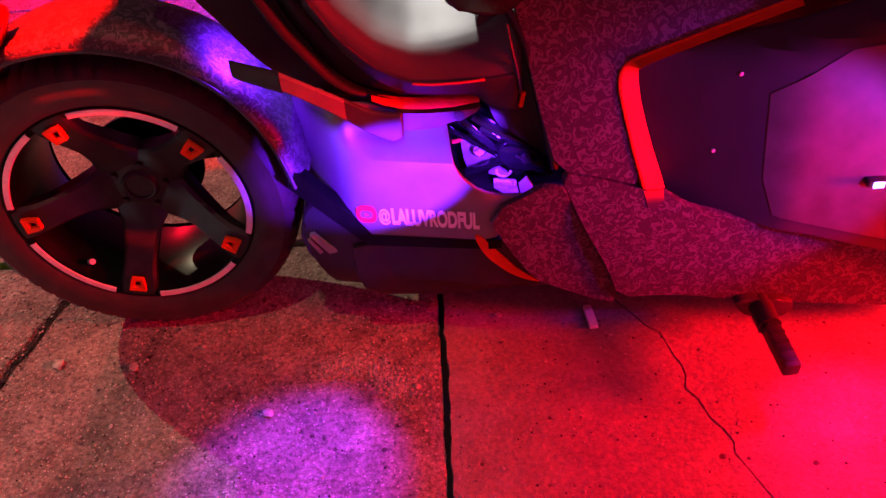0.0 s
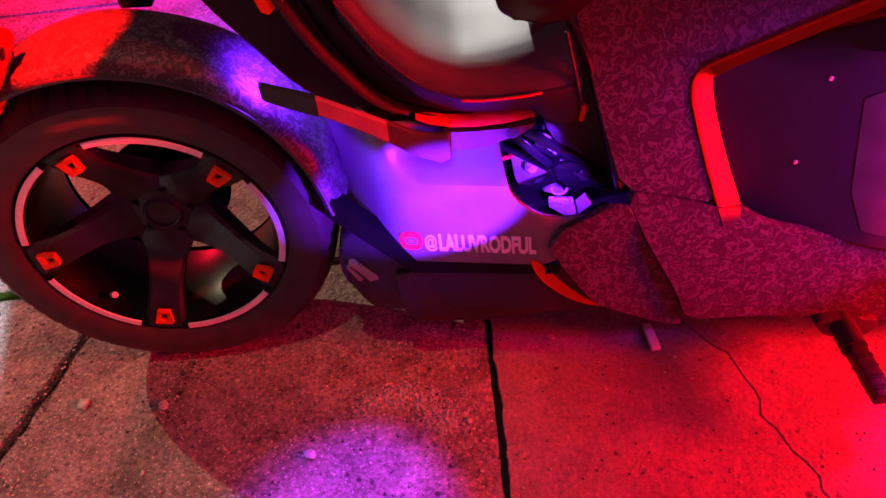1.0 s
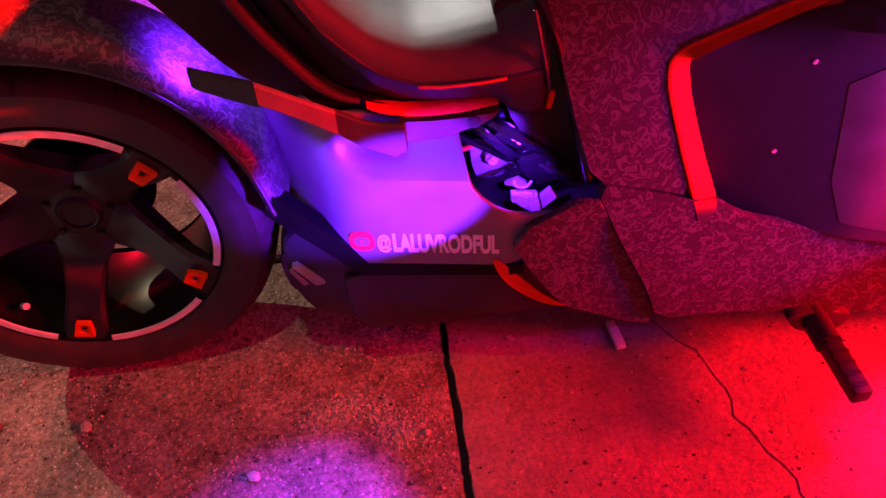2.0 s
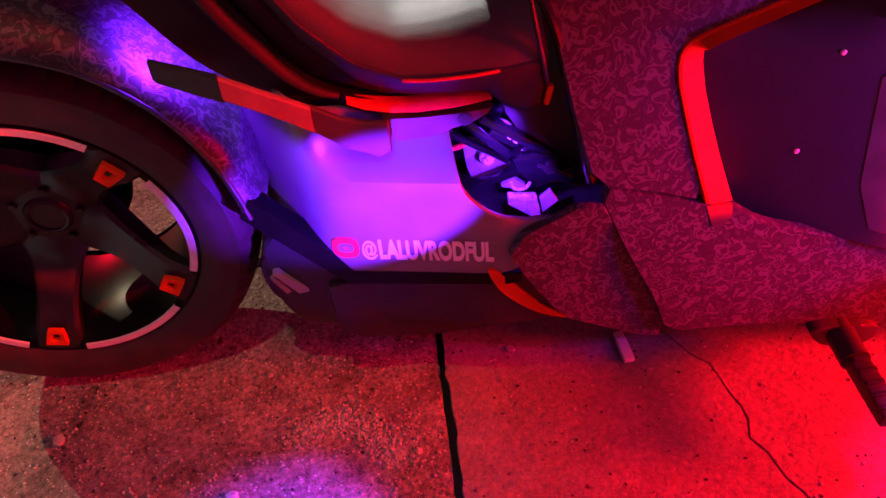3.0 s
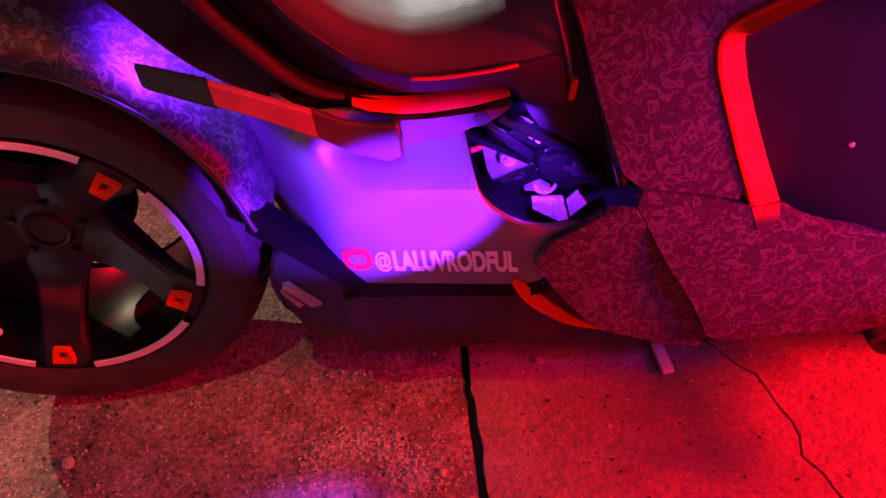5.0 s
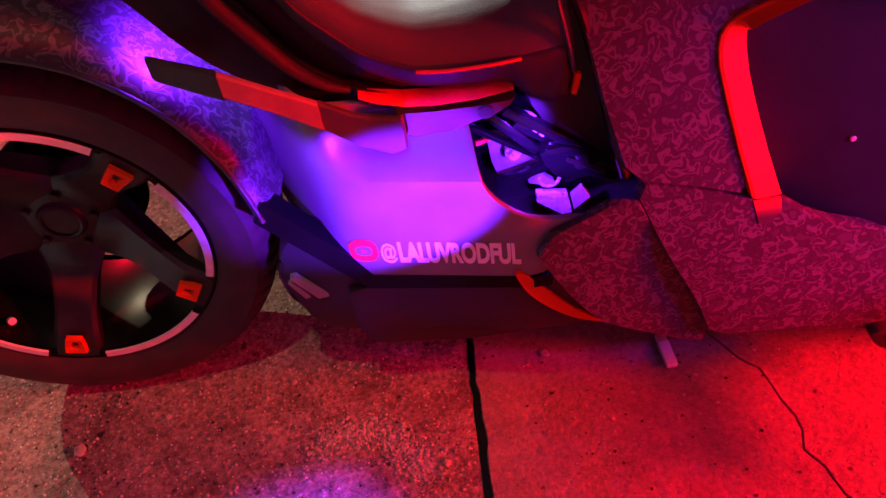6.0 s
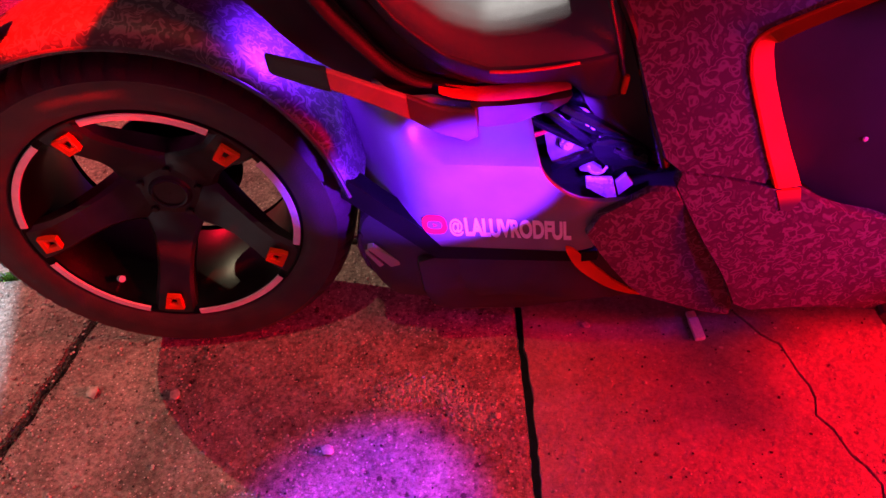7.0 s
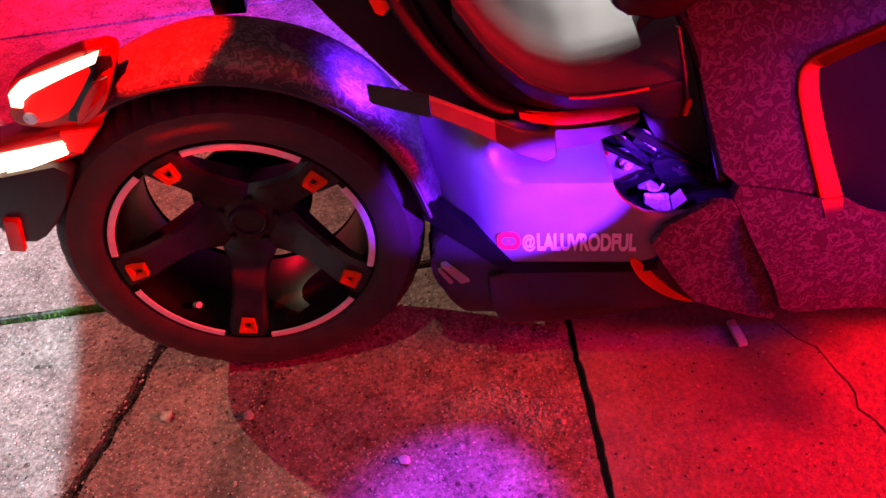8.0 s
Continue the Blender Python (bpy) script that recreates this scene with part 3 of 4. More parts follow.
# seat, tail and trims
cushion_rows = []
for x, rise, turn in ((0.36, 0.16, 0), (0.40, 0.085, 0), (0.45, 0.030, 0), (0.50, 0.004, 0), (0.55, 0.0, 0), (0.595, 0.0, 0), (0.612, 0.0, 0), (0.636, 0.002, 0.001), (0.656, 0.004, 0.003), (0.662, 0.005, 0.012), (0.664, 0.006, 0.040)):
    u = min(1, max(0, (x - 0.48) / 0.10))
    tight = ((-0.147, 0.523), (-0.146, 0.533), (-0.143, 0.543), (-0.138, 0.551), (-0.130, 0.558), (-0.118, 0.563), (-0.100, 0.567), (-0.070, 0.571))
    broad = ((-0.147, 0.523), (-0.143, 0.533), (-0.136, 0.543), (-0.127, 0.552), (-0.117, 0.5605), (-0.105, 0.568), (-0.090, 0.5735), (-0.068, 0.578))
    shoulder = [(p[0] + (q[0] - p[0]) * u, p[1] + (q[1] - p[1]) * u) for p, q in zip(tight, broad)]
    drop = 0.036 * min(1, max(0, (x - 0.592) / 0.03))
    section = [(-0.120, 0.484 - drop), (-0.138 - 0.3 * drop, 0.490 - drop), (-0.148, 0.512 - 0.4 * drop), (-0.1505, 0.519), *shoulder, (-0.03, 0.582), (0.02, 0.584), (0.08, 0.576), (0.14, 0.55), (0.15, 0.50)]
    lift = 0.45 * max(0, x - 0.585)
    cushion_rows.append([(x, y + turn if y < -0.09 else y, z + rise + lift * min(1, max(0, (z - 0.523) / 0.045))) for y, z in section])


def cushion(first, last):
    """The skin of the seat between two lines of its sections, rounded."""
    bm = bmesh.new()
    grid = [[bm.verts.new(p) for p in row[first:last]] for row in cushion_rows]
    for p, q in zip(grid, grid[1:]):
        for k in range(len(p) - 1):
            bm.faces.new((p[k], p[k + 1], q[k + 1], q[k]))
    for _ in range(2):
        bmesh.ops.subdivide_edges(bm, edges=bm.edges[:], cuts=1, use_grid_fill=True)
        bmesh.ops.smooth_vert(bm, verts=[v for v in bm.verts if not v.is_boundary], factor=0.35, use_axis_x=True, use_axis_y=True, use_axis_z=True)
    return bm


seat = part("seat", cushion(4, 17), VINYL, machine, "grey vinyl rider seat", 120)
part("seat_side", cushion(0, 5), SEAT_SHADE, seat, "vinyl seat side coloured darker for shade, with a raised seam", 120)
bm = bmesh.new()
upper = curve([(0.315, -0.085, 0.80), (0.335, -0.090, 0.74), (0.365, -0.096, 0.655), (0.400, -0.100, 0.598), (0.424, -0.102, 0.572), (0.455, -0.106, 0.545), (0.487, -0.114, 0.519), (0.520, -0.128, 0.505)], 4)
lower = curve([(0.265, -0.100, 0.80), (0.287, -0.104, 0.74), (0.310, -0.108, 0.68), (0.333, -0.112, 0.621), (0.353, -0.114, 0.587), (0.374, -0.115, 0.554), (0.403, -0.116, 0.519), (0.480, -0.118, 0.486)], 4)
rows = []
for k, (p, q) in enumerate(zip(upper, lower)):
    fat = 0.026 * (1 - 0.7 * k / (len(upper) - 1))
    row = [p + Vector((0, 0.05, 0.004))]
    for j in range(9):
        u = j / 8
        row.append(p.lerp(q, u) + Vector((0, -fat * math.sin(math.pi * (0.08 + 0.92 * u)) ** 0.8, 0)))
    rows.append([bm.verts.new(c) for c in row + [q + Vector((0, 0.04, 0))]])
for p, q in zip(rows, rows[1:]):
    for k in range(len(p) - 1):
        bm.faces.new((p[k], p[k + 1], q[k + 1], q[k]))
part("seat_bolster", bm, SEAT_BLACK, seat, "black vinyl seat bolster", 60)
# Thin red tube draws the lamp highlight along the seat crease.
part("seat_seam_highlight", tube(curve([(0.500, -0.1500, 0.522), (0.53, -0.1515, 0.5195), (0.575, -0.1520, 0.5195), (0.606, -0.1500, 0.5205)], 6), 0.0022, 8), LOGO_RED, seat, "red line drawn as the lit seat seam")
part("seat_base", panel([(0.22, 0.80), (0.30, 0.64), (0.42, 0.50), (0.50, 0.465), (0.66, 0.47), (0.66, 0.51), (0.50, 0.515), (0.42, 0.56), (0.36, 0.68), (0.33, 0.80)], lambda x, z: -0.100, 0.02, 0.03, 0.003, 1), SEAT_BLACK, machine)
tail = part("tail_cowl", panel([(0.120, 0.80), (0.192, 0.690), (0.214, 0.656), (0.243, 0.619), (0.267, 0.584), (0.288, 0.559), (0.320, 0.530), (0.370, 0.492), (0.42, 0.466), (0.48, 0.456), (0.54, 0.452), (0.590, 0.464), (0.599, 0.474), (0.545, 0.474), (0.483, 0.480), (0.435, 0.496), (0.403, 0.519), (0.374, 0.554), (0.353, 0.587), (0.333, 0.621), (0.310, 0.68), (0.29, 0.80)], lambda x, z: -0.126 + 0.1 * max(0, z - 0.55), 0.03, 0.025, 0.004, 1), SEAT_BLACK, machine, "dark tail cowl below the seat")
# Edge strip of the tail: the front lamp's red is put into its colour.
bm = bmesh.new()
rows = []
for x, top, low in ((0.436, 0.494, 0.4925), (0.452, 0.4885, 0.4825), (0.482, 0.481, 0.472), (0.512, 0.478, 0.4685), (0.556, 0.479, 0.469), (0.597, 0.484, 0.4745)):
    y = -0.134 - 0.1 * max(0, 0.47 - x)
    rows.append([bm.verts.new(p) for p in ((x, y + 0.016, top + 0.001), (x, y + 0.002, top), (x + 0.001, y - 0.005, low + 0.002), (x, y - 0.003, low), (x, y + 0.012, low - 0.001))])
for p, q in zip(rows, rows[1:]):
    for k in range(4):
        bm.faces.new((p[k], p[k + 1], q[k + 1], q[k]))
bm.faces.new(rows[-1])
part("tail_strip", bm, LOGO_RED, tail, "raised edge strip with lamp red in its colour", 60)
part("cowl_edge", tube(curve([(0.270, -0.118, 0.80), (0.292, -0.124, 0.690), (0.324, -0.129, 0.616), (0.350, -0.132, 0.575), (0.378, -0.134, 0.536), (0.404, -0.133, 0.512), (0.428, -0.127, 0.4975)], 6), lambda u: 0.015 - 0.0105 * u, 12, 0.5), SEAT_BLACK, tail)
part("tail_reflector", prism([(0.262, 0.690), (0.302, 0.684), (0.277, 0.664), (0.268, 0.668)], -0.132, -0.120, 0.001), ORANGE, tail)
part("seat_tab", block((0.007, 0.008, 0.026), pose(0.661, -0.147, 0.480, 0, 12, 0), 0.003), ORANGE, machine, "small orange tab")
part("tab_edge", tube(curve([(0.640, -0.140, 0.60), (0.646, -0.147, 0.565), (0.653, -0.148, 0.530), (0.659, -0.148, 0.495)], 5), 0.0028, 8), SEAT_SHADE, machine)
part("tank_pad", prism(rounded([(0.545, 0.72), (0.552, 0.648), (0.562, 0.634), (0.614, 0.613), (0.640, 0.622), (0.70, 0.66), (0.70, 0.74)], 1), -0.150, -0.115, 0.008, 3), GLOSS, machine, "gloss black tank side pad")

# folded passenger foot bar under the cowl
def bar_loft(sections):
    """A flat bar through sections (x, outer y, depth, low z, high z), with a rounded upper edge."""
    bm = bmesh.new()
    rings = []
    for x, y, d, z0, z1 in sections:
        c = 0.12 * (z1 - z0)
        rings.append([bm.verts.new(p) for p in ((x, y + d, z0 + 0.004), (x, y + c, z0), (x, y, z0 + c), (x, y + 0.001, z1 - 0.009), (x, y + 0.003, z1 - 0.0065), (x, y + 0.007, z1 - 0.006))])
    for p, q in zip(rings, rings[1:]):
        for k in range(6):
            bm.faces.new((p[k], p[(k + 1) % 6], q[(k + 1) % 6], q[k]))
    bm.faces.new(rings[0]), bm.faces.new(rings[-1][::-1])
    return bm


bar = part("foot_bar", bar_loft([(0.319, -0.192, 0.016, 0.549, 0.584), (0.340, -0.188, 0.016, 0.533, 0.569), (0.360, -0.183, 0.016, 0.516, 0.553), (0.380, -0.177, 0.016, 0.497, 0.537), (0.399, -0.171, 0.016, 0.478, 0.521)]), BAR_RED_TINT, machine, "dark folded passenger foot bar", 25)
part("foot_bar_end", bar_loft([(0.241, -0.140, 0.014, 0.549, 0.580), (0.245, -0.144, 0.015, 0.547, 0.582), (0.280, -0.166, 0.016, 0.545, 0.583), (0.318, -0.191, 0.016, 0.545, 0.585)]), RUBBER, bar, "black rubber end cap", 25)
part("foot_bar_arm", bar_loft([(0.3995, -0.168, 0.016, 0.476, 0.520), (0.428, -0.1665, 0.016, 0.449, 0.500), (0.448, -0.1665, 0.016, 0.438, 0.492), (0.464, -0.168, 0.018, 0.430, 0.490), (0.478, -0.169, 0.018, 0.438, 0.488), (0.480, -0.166, 0.016, 0.444, 0.486)]), HINGE_RED_TINT, bar, "dark reddish hinge arm", 25)
part("foot_bar_clamp", prism([(0.472, 0.474), (0.512, 0.466), (0.556, 0.465), (0.599, 0.472), (0.592, 0.462), (0.570, 0.450), (0.553, 0.450), (0.541, 0.446), (0.534, 0.440), (0.521, 0.440), (0.503, 0.432), (0.495, 0.433), (0.493, 0.439), (0.489, 0.436), (0.486, 0.443), (0.480, 0.441), (0.476, 0.450)], -0.146, -0.120, 0.002), HINGE_RED_TINT, bar)
part("clamp_hole", disc((0.566, -0.1465, 0.459), 0.009, 0.003, 20), BLACK, bar)

# engine bay seen through the opening
part("engine_wall", prism([(0.50, 0.55), (0.74, 0.45), (0.74, 0.25), (0.50, 0.25)], -0.060, -0.030), GLOSS, machine)
plate = part("engine_bracket", prism([(0.566, 0.380), (0.580, 0.376), (0.600, 0.371), (0.622, 0.352), (0.632, 0.324), (0.610, 0.317), (0.576, 0.315), (0.570, 0.335)], -0.086, -0.076, 0.002), BRACKET, machine, "grey bolted bracket")
part("washer", disc((0.597, -0.089, 0.352), 0.0125, 0.005, 24), BLACK, plate)
part("bolt", merge(disc((0.596, -0.096, 0.359), 0.0105, 0.012, 24), disc((0.596, -0.104, 0.359), 0.0075, 0.008, 6)), STEEL, plate, "bright flanged bolt")


def beam(p, q, width, y0, y1):
    """A flat bar between two points of the side view."""
    along = Vector((q[0] - p[0], q[1] - p[1])).normalized()
    side = Vector((-along.y, along.x)) * width / 2
    ends = [Vector(p) + side, Vector(q) + side, Vector(q) - side, Vector(p) - side]
    return prism([tuple(e) for e in ends], y0, y1, 0.0025)


for p, q, width, y0, y1 in (((0.548, 0.413), (0.642, 0.342), 0.007, -0.114, -0.104), ((0.570, 0.434), (0.622, 0.374), 0.013, -0.124, -0.108), ((0.586, 0.447), (0.704, 0.352), 0.012, -0.136, -0.122), ((0.572, 0.331), (0.650, 0.356), 0.010, -0.126, -0.112), ((0.600, 0.420), (0.690, 0.352), 0.022, -0.122, -0.106), ((0.634, 0.368), (0.712, 0.330), 0.014, -0.138, -0.122), ((0.640, 0.395), (0.662, 0.330), 0.020, -0.132, -0.112)):
    part("frame_bar", beam(p, q, width, y0, y1), GLOSS, machine, "gloss black frame bar")
hinge = part("linkage_block", prism(rounded([(0.620, 0.388), (0.655, 0.392), (0.700, 0.362), (0.704, 0.345), (0.672, 0.338), (0.640, 0.346), (0.628, 0.362)], 1), -0.140, -0.112, 0.004), GLOSS, machine, "gloss black linkage block")
part("pivot_pin", disc((0.668, -0.142, 0.366), 0.009, 0.006, 20), ALLOY, hinge)
part("pivot_pin", disc((0.690, -0.142, 0.354), 0.006, 0.006, 20), ALLOY, hinge)
part("link_rod", tube([(0.652, -0.143, 0.374), (0.694, -0.146, 0.351)], 0.0030, 10), ALLOY, hinge)
rack = part("toothed_plate", prism([(0.592, 0.444), (0.617, 0.431), (0.640, 0.405), (0.628, 0.402), (0.606, 0.420)], -0.127, -0.121, 0.001), BRACKET, machine, "grey notched plate")
for k in range(4):
    part("tooth", block((0.006, 0.006, 0.010), pose(0.607 + 0.007 * k, -0.130, 0.429 - 0.007 * k, 0, 40, 0), 0.001), STEEL, rack)
part("lower_bracket", prism([(0.616, 0.321), (0.653, 0.315), (0.659, 0.281), (0.646, 0.280), (0.616, 0.306)], -0.135, -0.126, 0.002), STEEL, machine, "bright metal lower bracket")
part("lower_bracket", prism([(0.657, 0.308), (0.671, 0.321), (0.681, 0.302), (0.661, 0.284)], -0.134, -0.127, 0.001), BRACKET, machine, "grey metal lower bracket")
part("side_gusset", prism([(0.609, 0.328), (0.625, 0.340), (0.640, 0.326), (0.638, 0.319)], -0.124, -0.116, 0.001), BRACKET, machine, "grey metal gusset plate")
part("lower_mount", tube([(0.633 + 0.012 * math.cos(radians(a)), -0.127, 0.335 + 0.012 * math.sin(radians(a))) for a in range(170, 361, 15)], 0.0022, 8), STEEL, machine, "bright curved clip")
part("hose", tube(curve([(0.552, -0.100, 0.380), (0.562, -0.096, 0.379), (0.572, -0.092, 0.381)], 6), 0.0035, 10), LOGO_RED, machine, "red rubber hose")

# tail lamps and plate arm
lamp_top = part("tail_lamp", prism(rounded([(-0.238, 0.570), (-0.222, 0.618), (-0.195, 0.638), (-0.085, 0.664), (-0.060, 0.655), (-0.085, 0.610), (-0.118, 0.548), (-0.20, 0.552)], 1), -0.102, -0.072, 0.006), LENS_RED, machine, "lit red tail lamp")
# Black strip put in where only a dark gap lies beside the lens.
part("lamp_gap_strip", prism([(-0.104, 0.654), (-0.070, 0.650), (-0.074, 0.634), (-0.109, 0.614), (-0.137, 0.580), (-0.146, 0.560), (-0.160, 0.566), (-0.152, 0.578), (-0.120, 0.612), (-0.100, 0.632)], -0.109, -0.100, 0.002), GLOSS, lamp_top, "gloss black curved strip in place of the shaded gap")
part("lamp_lens", prism(rounded([(-0.212, 0.586), (-0.200, 0.612), (-0.100, 0.642), (-0.104, 0.630), (-0.120, 0.612), (-0.152, 0.578), (-0.175, 0.568), (-0.205, 0.566)], 1), -0.106, -0.100, 0.002), LENS_GLOW, lamp_top, "glowing red lamp lens")
part("light_bar", prism([(-0.221, 0.598), (-0.216, 0.617), (-0.194, 0.632), (-0.082, 0.658), (-0.092, 0.643), (-0.187, 0.616), (-0.203, 0.606), (-0.207, 0.594)], -0.111, -0.104, 0.002), LAMP_RED, lamp_top, "white-hot light bar")
part("reflector", disc((-0.206, -0.106, 0.576), 0.009, 0.006, 20), STEEL, lamp_top, "bright round reflector")
lamp_low = part("signal_lamp", prism([(-0.32, 0.495), (-0.31, 0.535), (-0.178, 0.556), (-0.118, 0.553), (-0.16, 0.512), (-0.21, 0.500)], -0.110, -0.05, 0.006), LENS_RED, machine, "lit red signal lamp")
part("lamp_lens", prism([(-0.176, 0.552), (-0.126, 0.550), (-0.160, 0.516), (-0.178, 0.522)], -0.114, -0.108, 0.001), LENS_GLOW, lamp_low, "glowing red lamp lens")
for k in range(4):
    part("light_bar", prism([(-0.300, 0.489 + 0.0108 * k), (-0.300, 0.4962 + 0.0108 * k), (-0.181 + 0.001 * k, 0.5222 + 0.0052 * k), (-0.177 + 0.001 * k, 0.5190 + 0.0052 * k)], -0.117, -0.108, 0.001), LAMP_RED, lamp_low)
part("plate_arm", prism(rounded([(-0.31, 0.50), (-0.17, 0.51), (-0.225, 0.42), (-0.272, 0.380), (-0.305, 0.386), (-0.33, 0.44)], 1), -0.125, -0.03, 0.006), BLACK, machine, "black licence plate arm")
part("tail_bracket", prism([(0.030, 0.607), (0.076, 0.604), (0.088, 0.80), (0.020, 0.80)], 0.05, 0.09, 0.004), GLOSS, machine)
# Added unseen block keeps the rear street lamp off the fender.
part("rear_shade_block", prism(rounded([(-0.64, 0.72), (-0.58, 0.98), (0.10, 1.02), (0.18, 0.80), (0.12, 0.705), (-0.60, 0.705)], 1), 0.035, 0.42, 0.02, 3), BLACK, machine)
part("side_marker", prism(rounded([(-0.074, 0.633), (-0.092, 0.627), (-0.109, 0.614), (-0.128, 0.593), (-0.137, 0.580), (-0.143, 0.565), (-0.127, 0.571), (-0.112, 0.579), (-0.099, 0.590), (-0.087, 0.604)], 1), -0.127, -0.095, 0.003), LENS_RED, machine, "red curved side marker lens")
part("side_reflector", block((0.022, 0.012, 0.060), pose(-0.300, -0.128, 0.405, 0, 15, 0), 0.003), LENS_RED, machine)

# rider foot peg
peg = part("foot_peg", merge(tube([(1.055, -0.22, 0.100), (1.055, -0.30, 0.100)], 0.020, 14), block((0.028, 0.110, 0.026), pose(1.057, -0.340, 0.100, 0, 0, 2), 0.006)), BLACK, machine, "black ribbed rider foot peg")
for k in range(5):
    part("peg_rib", block((0.024, 0.007, 0.006), pose(1.057, -0.305 - 0.019 * k, 0.1122, 0, 0, 2), 0.0015), ALLOY, peg)
part("peg_mount", prism(rounded([(1.00, 0.125), (1.12, 0.11), (1.10, 0.065), (1.03, 0.075)], 2), -0.255, -0.215, 0.006), BLACK, peg)

# colour pods
led = part("light_pod", block((0.030, 0.016, 0.012), pose(1.173, -0.262, 0.363), 0.003), BLACK, machine, "small lit colour pod")
part("lens", block((0.016, 0.004, 0.010), pose(1.173, -0.271, 0.363), 0.001), LED_GLOW, led)

# closed underside and far side of the machine, added to stop light leaking below
part("belly_light_block", prism(rounded([(0.37, 0.25), (0.37, 0.13), (0.42, 0.10), (0.86, 0.10), (0.90, 0.25)], 1), -0.165, -0.035, 0.01), BLACK, machine)
part("far_body", prism([(0.33, 0.40), (0.335, 0.10), (0.36, 0.085), (1.40, 0.085), (1.40, 0.60), (0.66, 0.55), (0.33, 0.55)], -0.03, 0.40, 0.01), BLACK, machine)

# unseen block ahead of the fairing, added to shade its upper part from the red lamps
part("front_shade_block", prism(rounded([(1.32, 0.450), (1.34, 0.80), (1.50, 0.90), (1.68, 0.80), (1.70, 0.56), (1.60, 0.450)], 1), -0.365, 0.0, 0.03, 3), CAMO, machine)

# ---- ground ----
bm = bmesh.new()
bmesh.ops.create_grid(bm, x_segments=4, y_segments=4, size=400)
ground = tagged(part("ground", bm, FAR_GROUND), "dark worn ground reaching away into the night", "ground", kind="structure")
ground.location.z = -0.03
pavement = tagged(new("pavement"), "old stained concrete slabs with dark open joints", "pavement", kind="structure")


def slab(outline, bevel=0.004, name="slab", surface=CONCRETE):
    bm = bmesh.new()
    top = bm.faces.new([bm.verts.new((x, y, 0)) for x, y in outline])
    if top.normal.z < 0:
        top.normal_flip()
    low = bmesh.ops.extrude_face_region(bm, geom=[top])["geom"]
    for v in low:
        if isinstance(v, bmesh.types.BMVert):
            v.co.z = -0.05
    bmesh.ops.bevel(bm, geom=[e for e in bm.edges if all(abs(v.co.z) < 1e-6 for v in e.verts)], offset=bevel, segments=2, affect="EDGES")
    return part(name, bm, surface, pavement, angle=30)


def ragged(p, q, n, amount, seed):
    rng = random.Random(seed)
    out = []
    for k in range(n + 1):
        t = k / n
        out.append((p[0] + (q[0] - p[0]) * t + rng.uniform(-amount, amount), p[1] + (q[1] - p[1]) * t + rng.uniform(-amount, amount)))
    return out


CRACK = [(0.80, 0.12), (0.815, -0.03), (0.832, -0.102), (0.864, -0.152), (0.884, -0.187), (0.905, -0.207), (0.911, -0.235), (0.916, -0.260), (0.925, -0.287), (0.926, -0.308), (0.918, -0.336), (0.922, -0.343), (0.934, -0.362), (0.938, -0.380), (0.944, -0.403), (0.958, -0.425), (0.967, -0.450), (0.962, -0.470), (0.974, -0.500), (1.02, -0.62), (1.05, -0.80), (1.06, -1.0), (1.12, -1.5)]
joint = ragged((0.511, 0.112), (0.502, -1.5), 110, 0.0016, 3)
joint_far = [(x + 0.0025 * math.sin(31 * y) * math.sin(13 * y + 1) + 0.001 * math.sin(90 * y), y) for x, y in joint]
west = ragged((-0.205, 0.112), (-0.348, -0.32), 16, 0.004, 4) + ragged((-0.36, -0.36), (-0.62, -1.5), 18, 0.004, 5)
slab([(x - 0.0055, y) for x, y in joint] + [(x + 0.009, y) for x, y in reversed(west)])
slab([(x + 0.0055, y) for x, y in reversed(joint_far)] + [(x - 0.0009, y) for x, y in CRACK], 0.0012, surface=SMOOTH_CONCRETE)
slab([(x + 0.0009, y) for x, y in reversed(CRACK)] + [(2.4, 0.112), (2.4, -1.5)], 0.0012, surface=SMOOTH_CONCRETE)
slab([(x - 0.009, y) for x, y in west] + [(-1.7, -1.5), (-1.7, 0.112)])
for x0, x1 in ((-1.7, -1.255), (-1.245, 0.505), (0.515, 2.4)):
    slab([(x0, 0.126), (x1, 0.126), (x1, 1.366), (x0, 1.366)])
for x0, x1 in ((-1.7, -0.3), (-0.29, 1.1), (1.11, 2.4)):
    slab([(x0, 1.372), (x1, 1.372), (x1, 2.7), (x0, 2.7)])
# the rest of the yard, laid in larger slabs
for y0, y1 in ((-6.0, -4.51), (-4.5, -3.01), (-3.0, -1.515), (2.715, 4.4), (4.41, 6.0)):
    for k in range(8):
        slab([(-6.0 + 1.5 * k, y0), (-4.512 + 1.5 * k, y0), (-4.512 + 1.5 * k, y1), (-6.0 + 1.5 * k, y1)])
for x0, x1 in ((-6.0, -3.9), (-3.89, -1.712), (2.412, 4.2), (4.21, 6.0)):
    for y0, y1 in ((-1.5, 0.112), (0.126, 1.36), (1.375, 2.7)):
        slab([(x0, y0), (x1, y0), (x1, y1), (x0, y1)])
bm = bmesh.new()
bmesh.ops.create_grid(bm, x_segments=2, y_segments=2, size=1)
for v in bm.verts:
    v.co = Vector((v.co.x * 5.98, v.co.y * 5.98, -0.014))
part("joint_dirt", bm, DIRT, pavement)

# ---- loose small things ----
rng = random.Random(11)


def chip(rng, size, flat=0.5):
    bm = bmesh.new()
    bmesh.ops.create_icosphere(bm, subdivisions=1, radius=size)
    for v in bm.verts:
        v.co *= rng.uniform(0.75, 1.2)
        v.co.z *= flat
    return bm


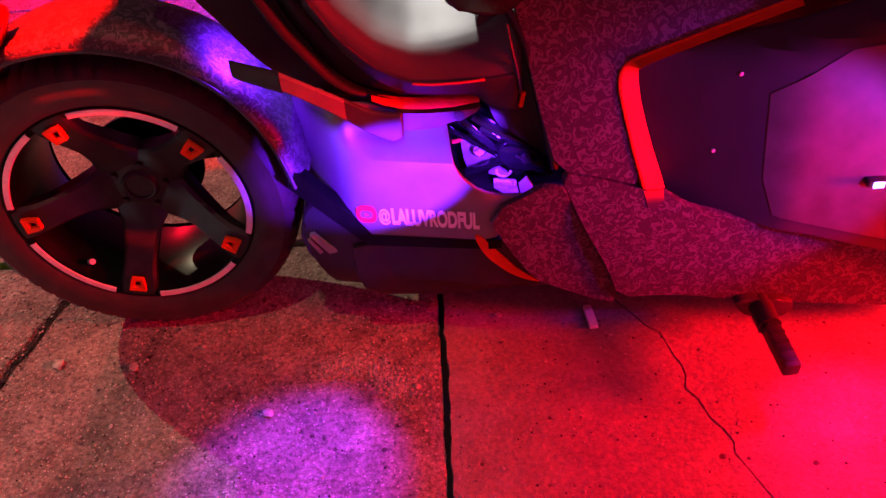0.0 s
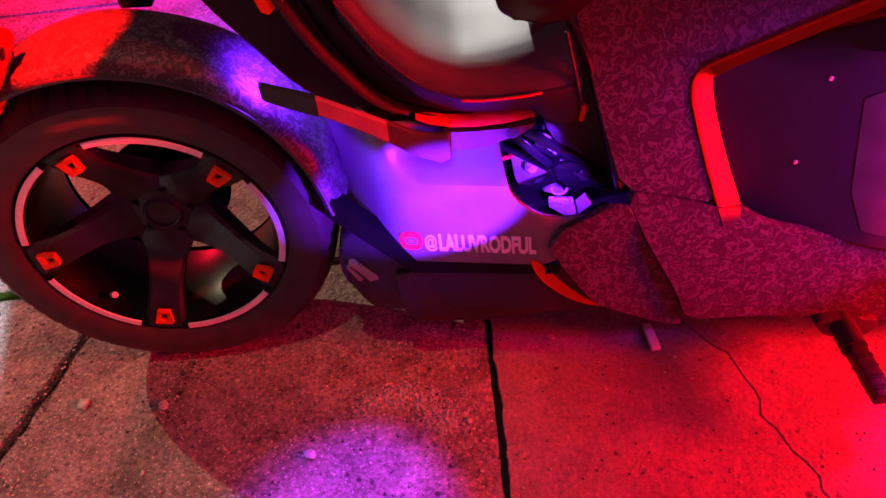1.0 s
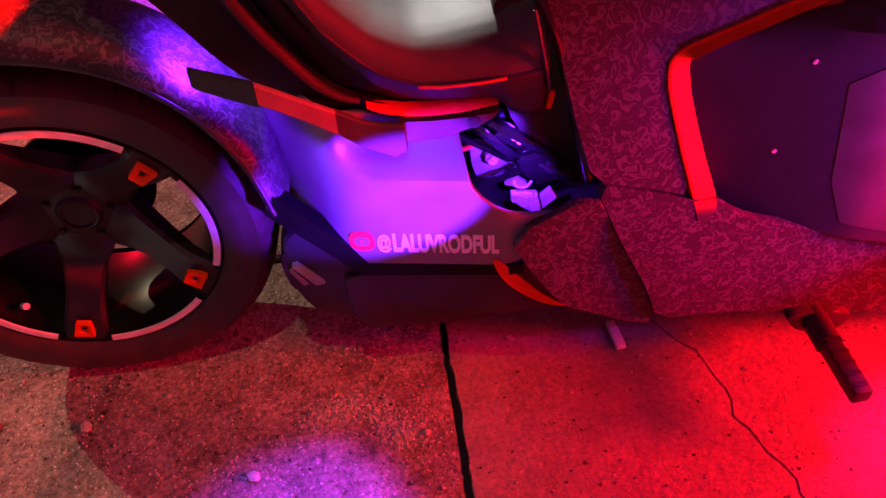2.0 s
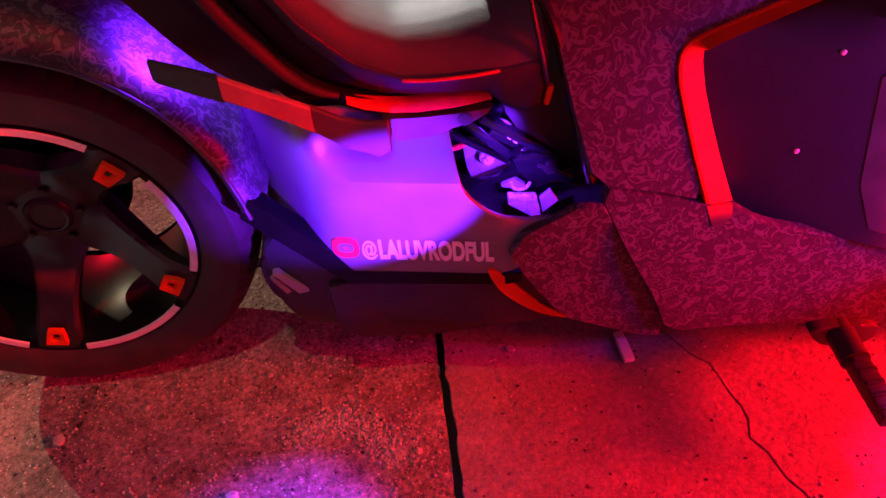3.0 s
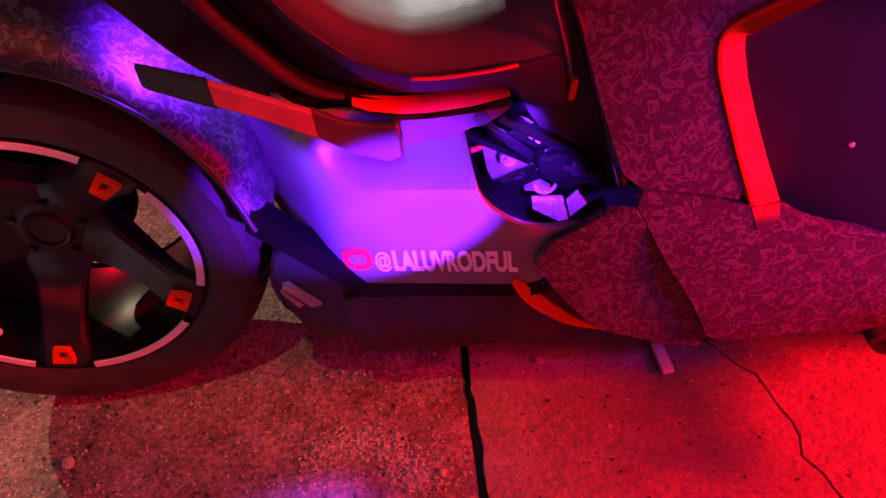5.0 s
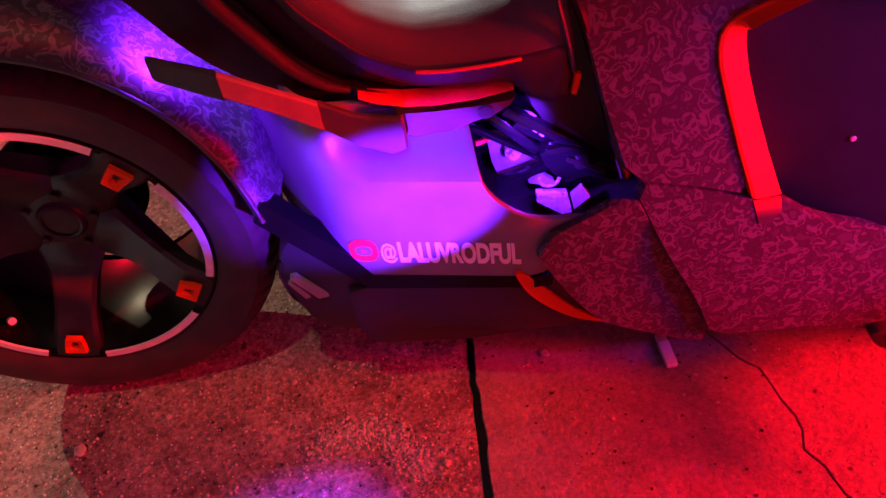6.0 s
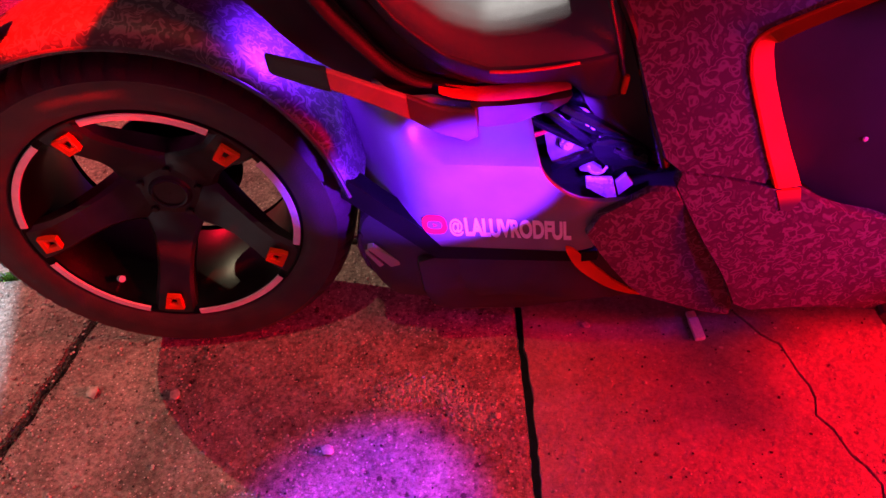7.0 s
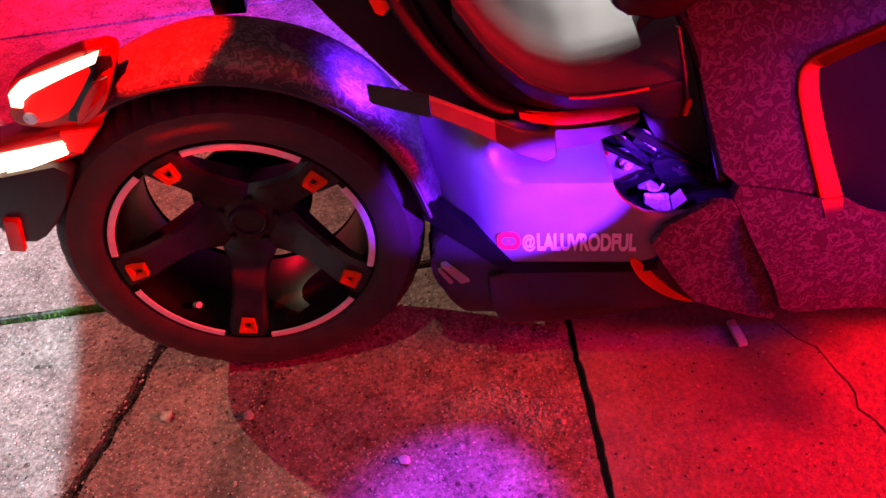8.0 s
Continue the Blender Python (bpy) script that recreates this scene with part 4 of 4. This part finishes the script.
for x, y, size in ((0.062, -0.158, 0.005), (0.388, -0.240, 0.005), (0.201, -0.324, 0.011), (-0.061, -0.197, 0.011), (-0.209, -0.175, 0.013), (0.617, -0.135, 0.008), (0.246, -0.126, 0.005), (0.690, -0.255, 0.004), (0.46, -0.29, 0.006)):
    bm = chip(rng, size, 0.35)
    bm.transform(pose(x, y, size * 0.22, 0, 0, rng.uniform(0, 360)))
    tagged(part("pebble", bm, STONE), "small pale stone chip lying on the concrete", "pebble", "stone chips")
verts, faces = [], []
base = chip(rng, 1.0, 0.6)
shape = [v.co.copy() for v in base.verts]
tris = [[v.index for v in f.verts] for f in base.faces]
base.free()
for n in range(15000):
    # The first chips crowd along an arc in place of a pale cement smear.
    if n < 2600:
        u = rng.random()
        x, y = 0.282 + 0.160 * u + rng.gauss(0, 0.014), -0.247 - 0.060 * u + 0.052 * math.sin(3.1 * u) + rng.gauss(0, 0.013)
    elif n < 12500:
        x, y = rng.uniform(-0.75, 0.50), rng.uniform(-0.62, 0.10)
    else:
        x, y = rng.uniform(-0.75, 1.25), rng.uniform(-0.62, 0.35)
    if abs(x - 0.507) < 0.009 or abs(y - 0.119) < 0.009:
        continue
    s = 0.0006 + 0.0026 * rng.random() ** 6
    a = rng.uniform(0, 6.28)
    k = len(verts)
    for v in shape:
        verts.append((x + s * (v.x * math.cos(a) - v.y * math.sin(a)), y + s * (v.x * math.sin(a) + v.y * math.cos(a)), s * (v.z + 0.3)))
    faces += [[k + i for i in t] for t in tris]
me = bpy.data.meshes.new("grit")
me.from_pydata(verts, [], faces)
me.materials.append(STONE)
tagged(new("grit", me), "fine loose grit scattered over the concrete, crowded to form a pale smear", "grit", kind="stuff")
verts, faces = [], []
for _ in range(5000):
    pick = rng.random()
    if pick < 0.45:
        u = rng.random()
        x, y = -0.215 - 0.145 * u + rng.gauss(0, 0.011), 0.10 - 0.46 * u + rng.gauss(0, 0.012)
    elif pick < 0.48:
        x, y = -0.09 + rng.gauss(0, 0.05), -0.185 + rng.gauss(0, 0.045)
    else:
        x, y = rng.uniform(-0.6, 1.2), rng.uniform(-0.6, 0.1)
    if abs(x - 0.507) < 0.009 or abs(y - 0.119) < 0.009:
        continue
    s = 0.0005 + 0.0024 * rng.random() ** 6
    a = rng.uniform(0, 6.28)
    k = len(verts)
    for v in shape:
        verts.append((x + s * (v.x * math.cos(a) - v.y * math.sin(a)), y + s * (v.x * math.sin(a) + v.y * math.cos(a)), s * (0.6 * v.z + 0.2)))
    faces += [[k + i for i in t] for t in tris]
me = bpy.data.meshes.new("soil_crumbs")
me.from_pydata(verts, [], faces)
me.materials.append(DIRT)
tagged(new("soil_crumbs", me), "dark soil crumbs scattered along the slab joints", "soil", kind="stuff")
lighter = tagged(new("lighter"), "small pale plastic lighter lying on the concrete", "lighter")
lighter.matrix_world = pose(0.787, -0.160, 0, 0, 0, 4)
part("body", block((0.017, 0.044, 0.009), pose(0, -0.006, 0.0048), 0.0035, 3), PAPER, lighter)
part("metal_cap", block((0.015, 0.012, 0.008), pose(0, 0.0225, 0.0045), 0.002), STEEL, lighter)
blades = []
faces = []
for _ in range(900):
    x = rng.uniform(-0.46, -0.345) if rng.random() < 0.6 else rng.uniform(-0.85, -0.34)
    y = 0.119 + rng.uniform(-0.006, 0.006)
    h, a, b = rng.uniform(0.002, 0.012), rng.uniform(0, 6.28), rng.uniform(0, 0.012)
    k = len(blades)
    blades += [(x - 0.0015 * math.cos(a), y - 0.0015 * math.sin(a), -0.012), (x + 0.0015 * math.cos(a), y + 0.0015 * math.sin(a), -0.012), (x + b * math.sin(a), y - b * math.cos(a), h)]
    faces.append((k, k + 1, k + 2))
me = bpy.data.meshes.new("grass")
me.from_pydata(blades, [], faces)
me.materials.append(GRASS)
tagged(new("grass", me), "thin green grass and moss growing in the slab joint", "grass", kind="stuff")
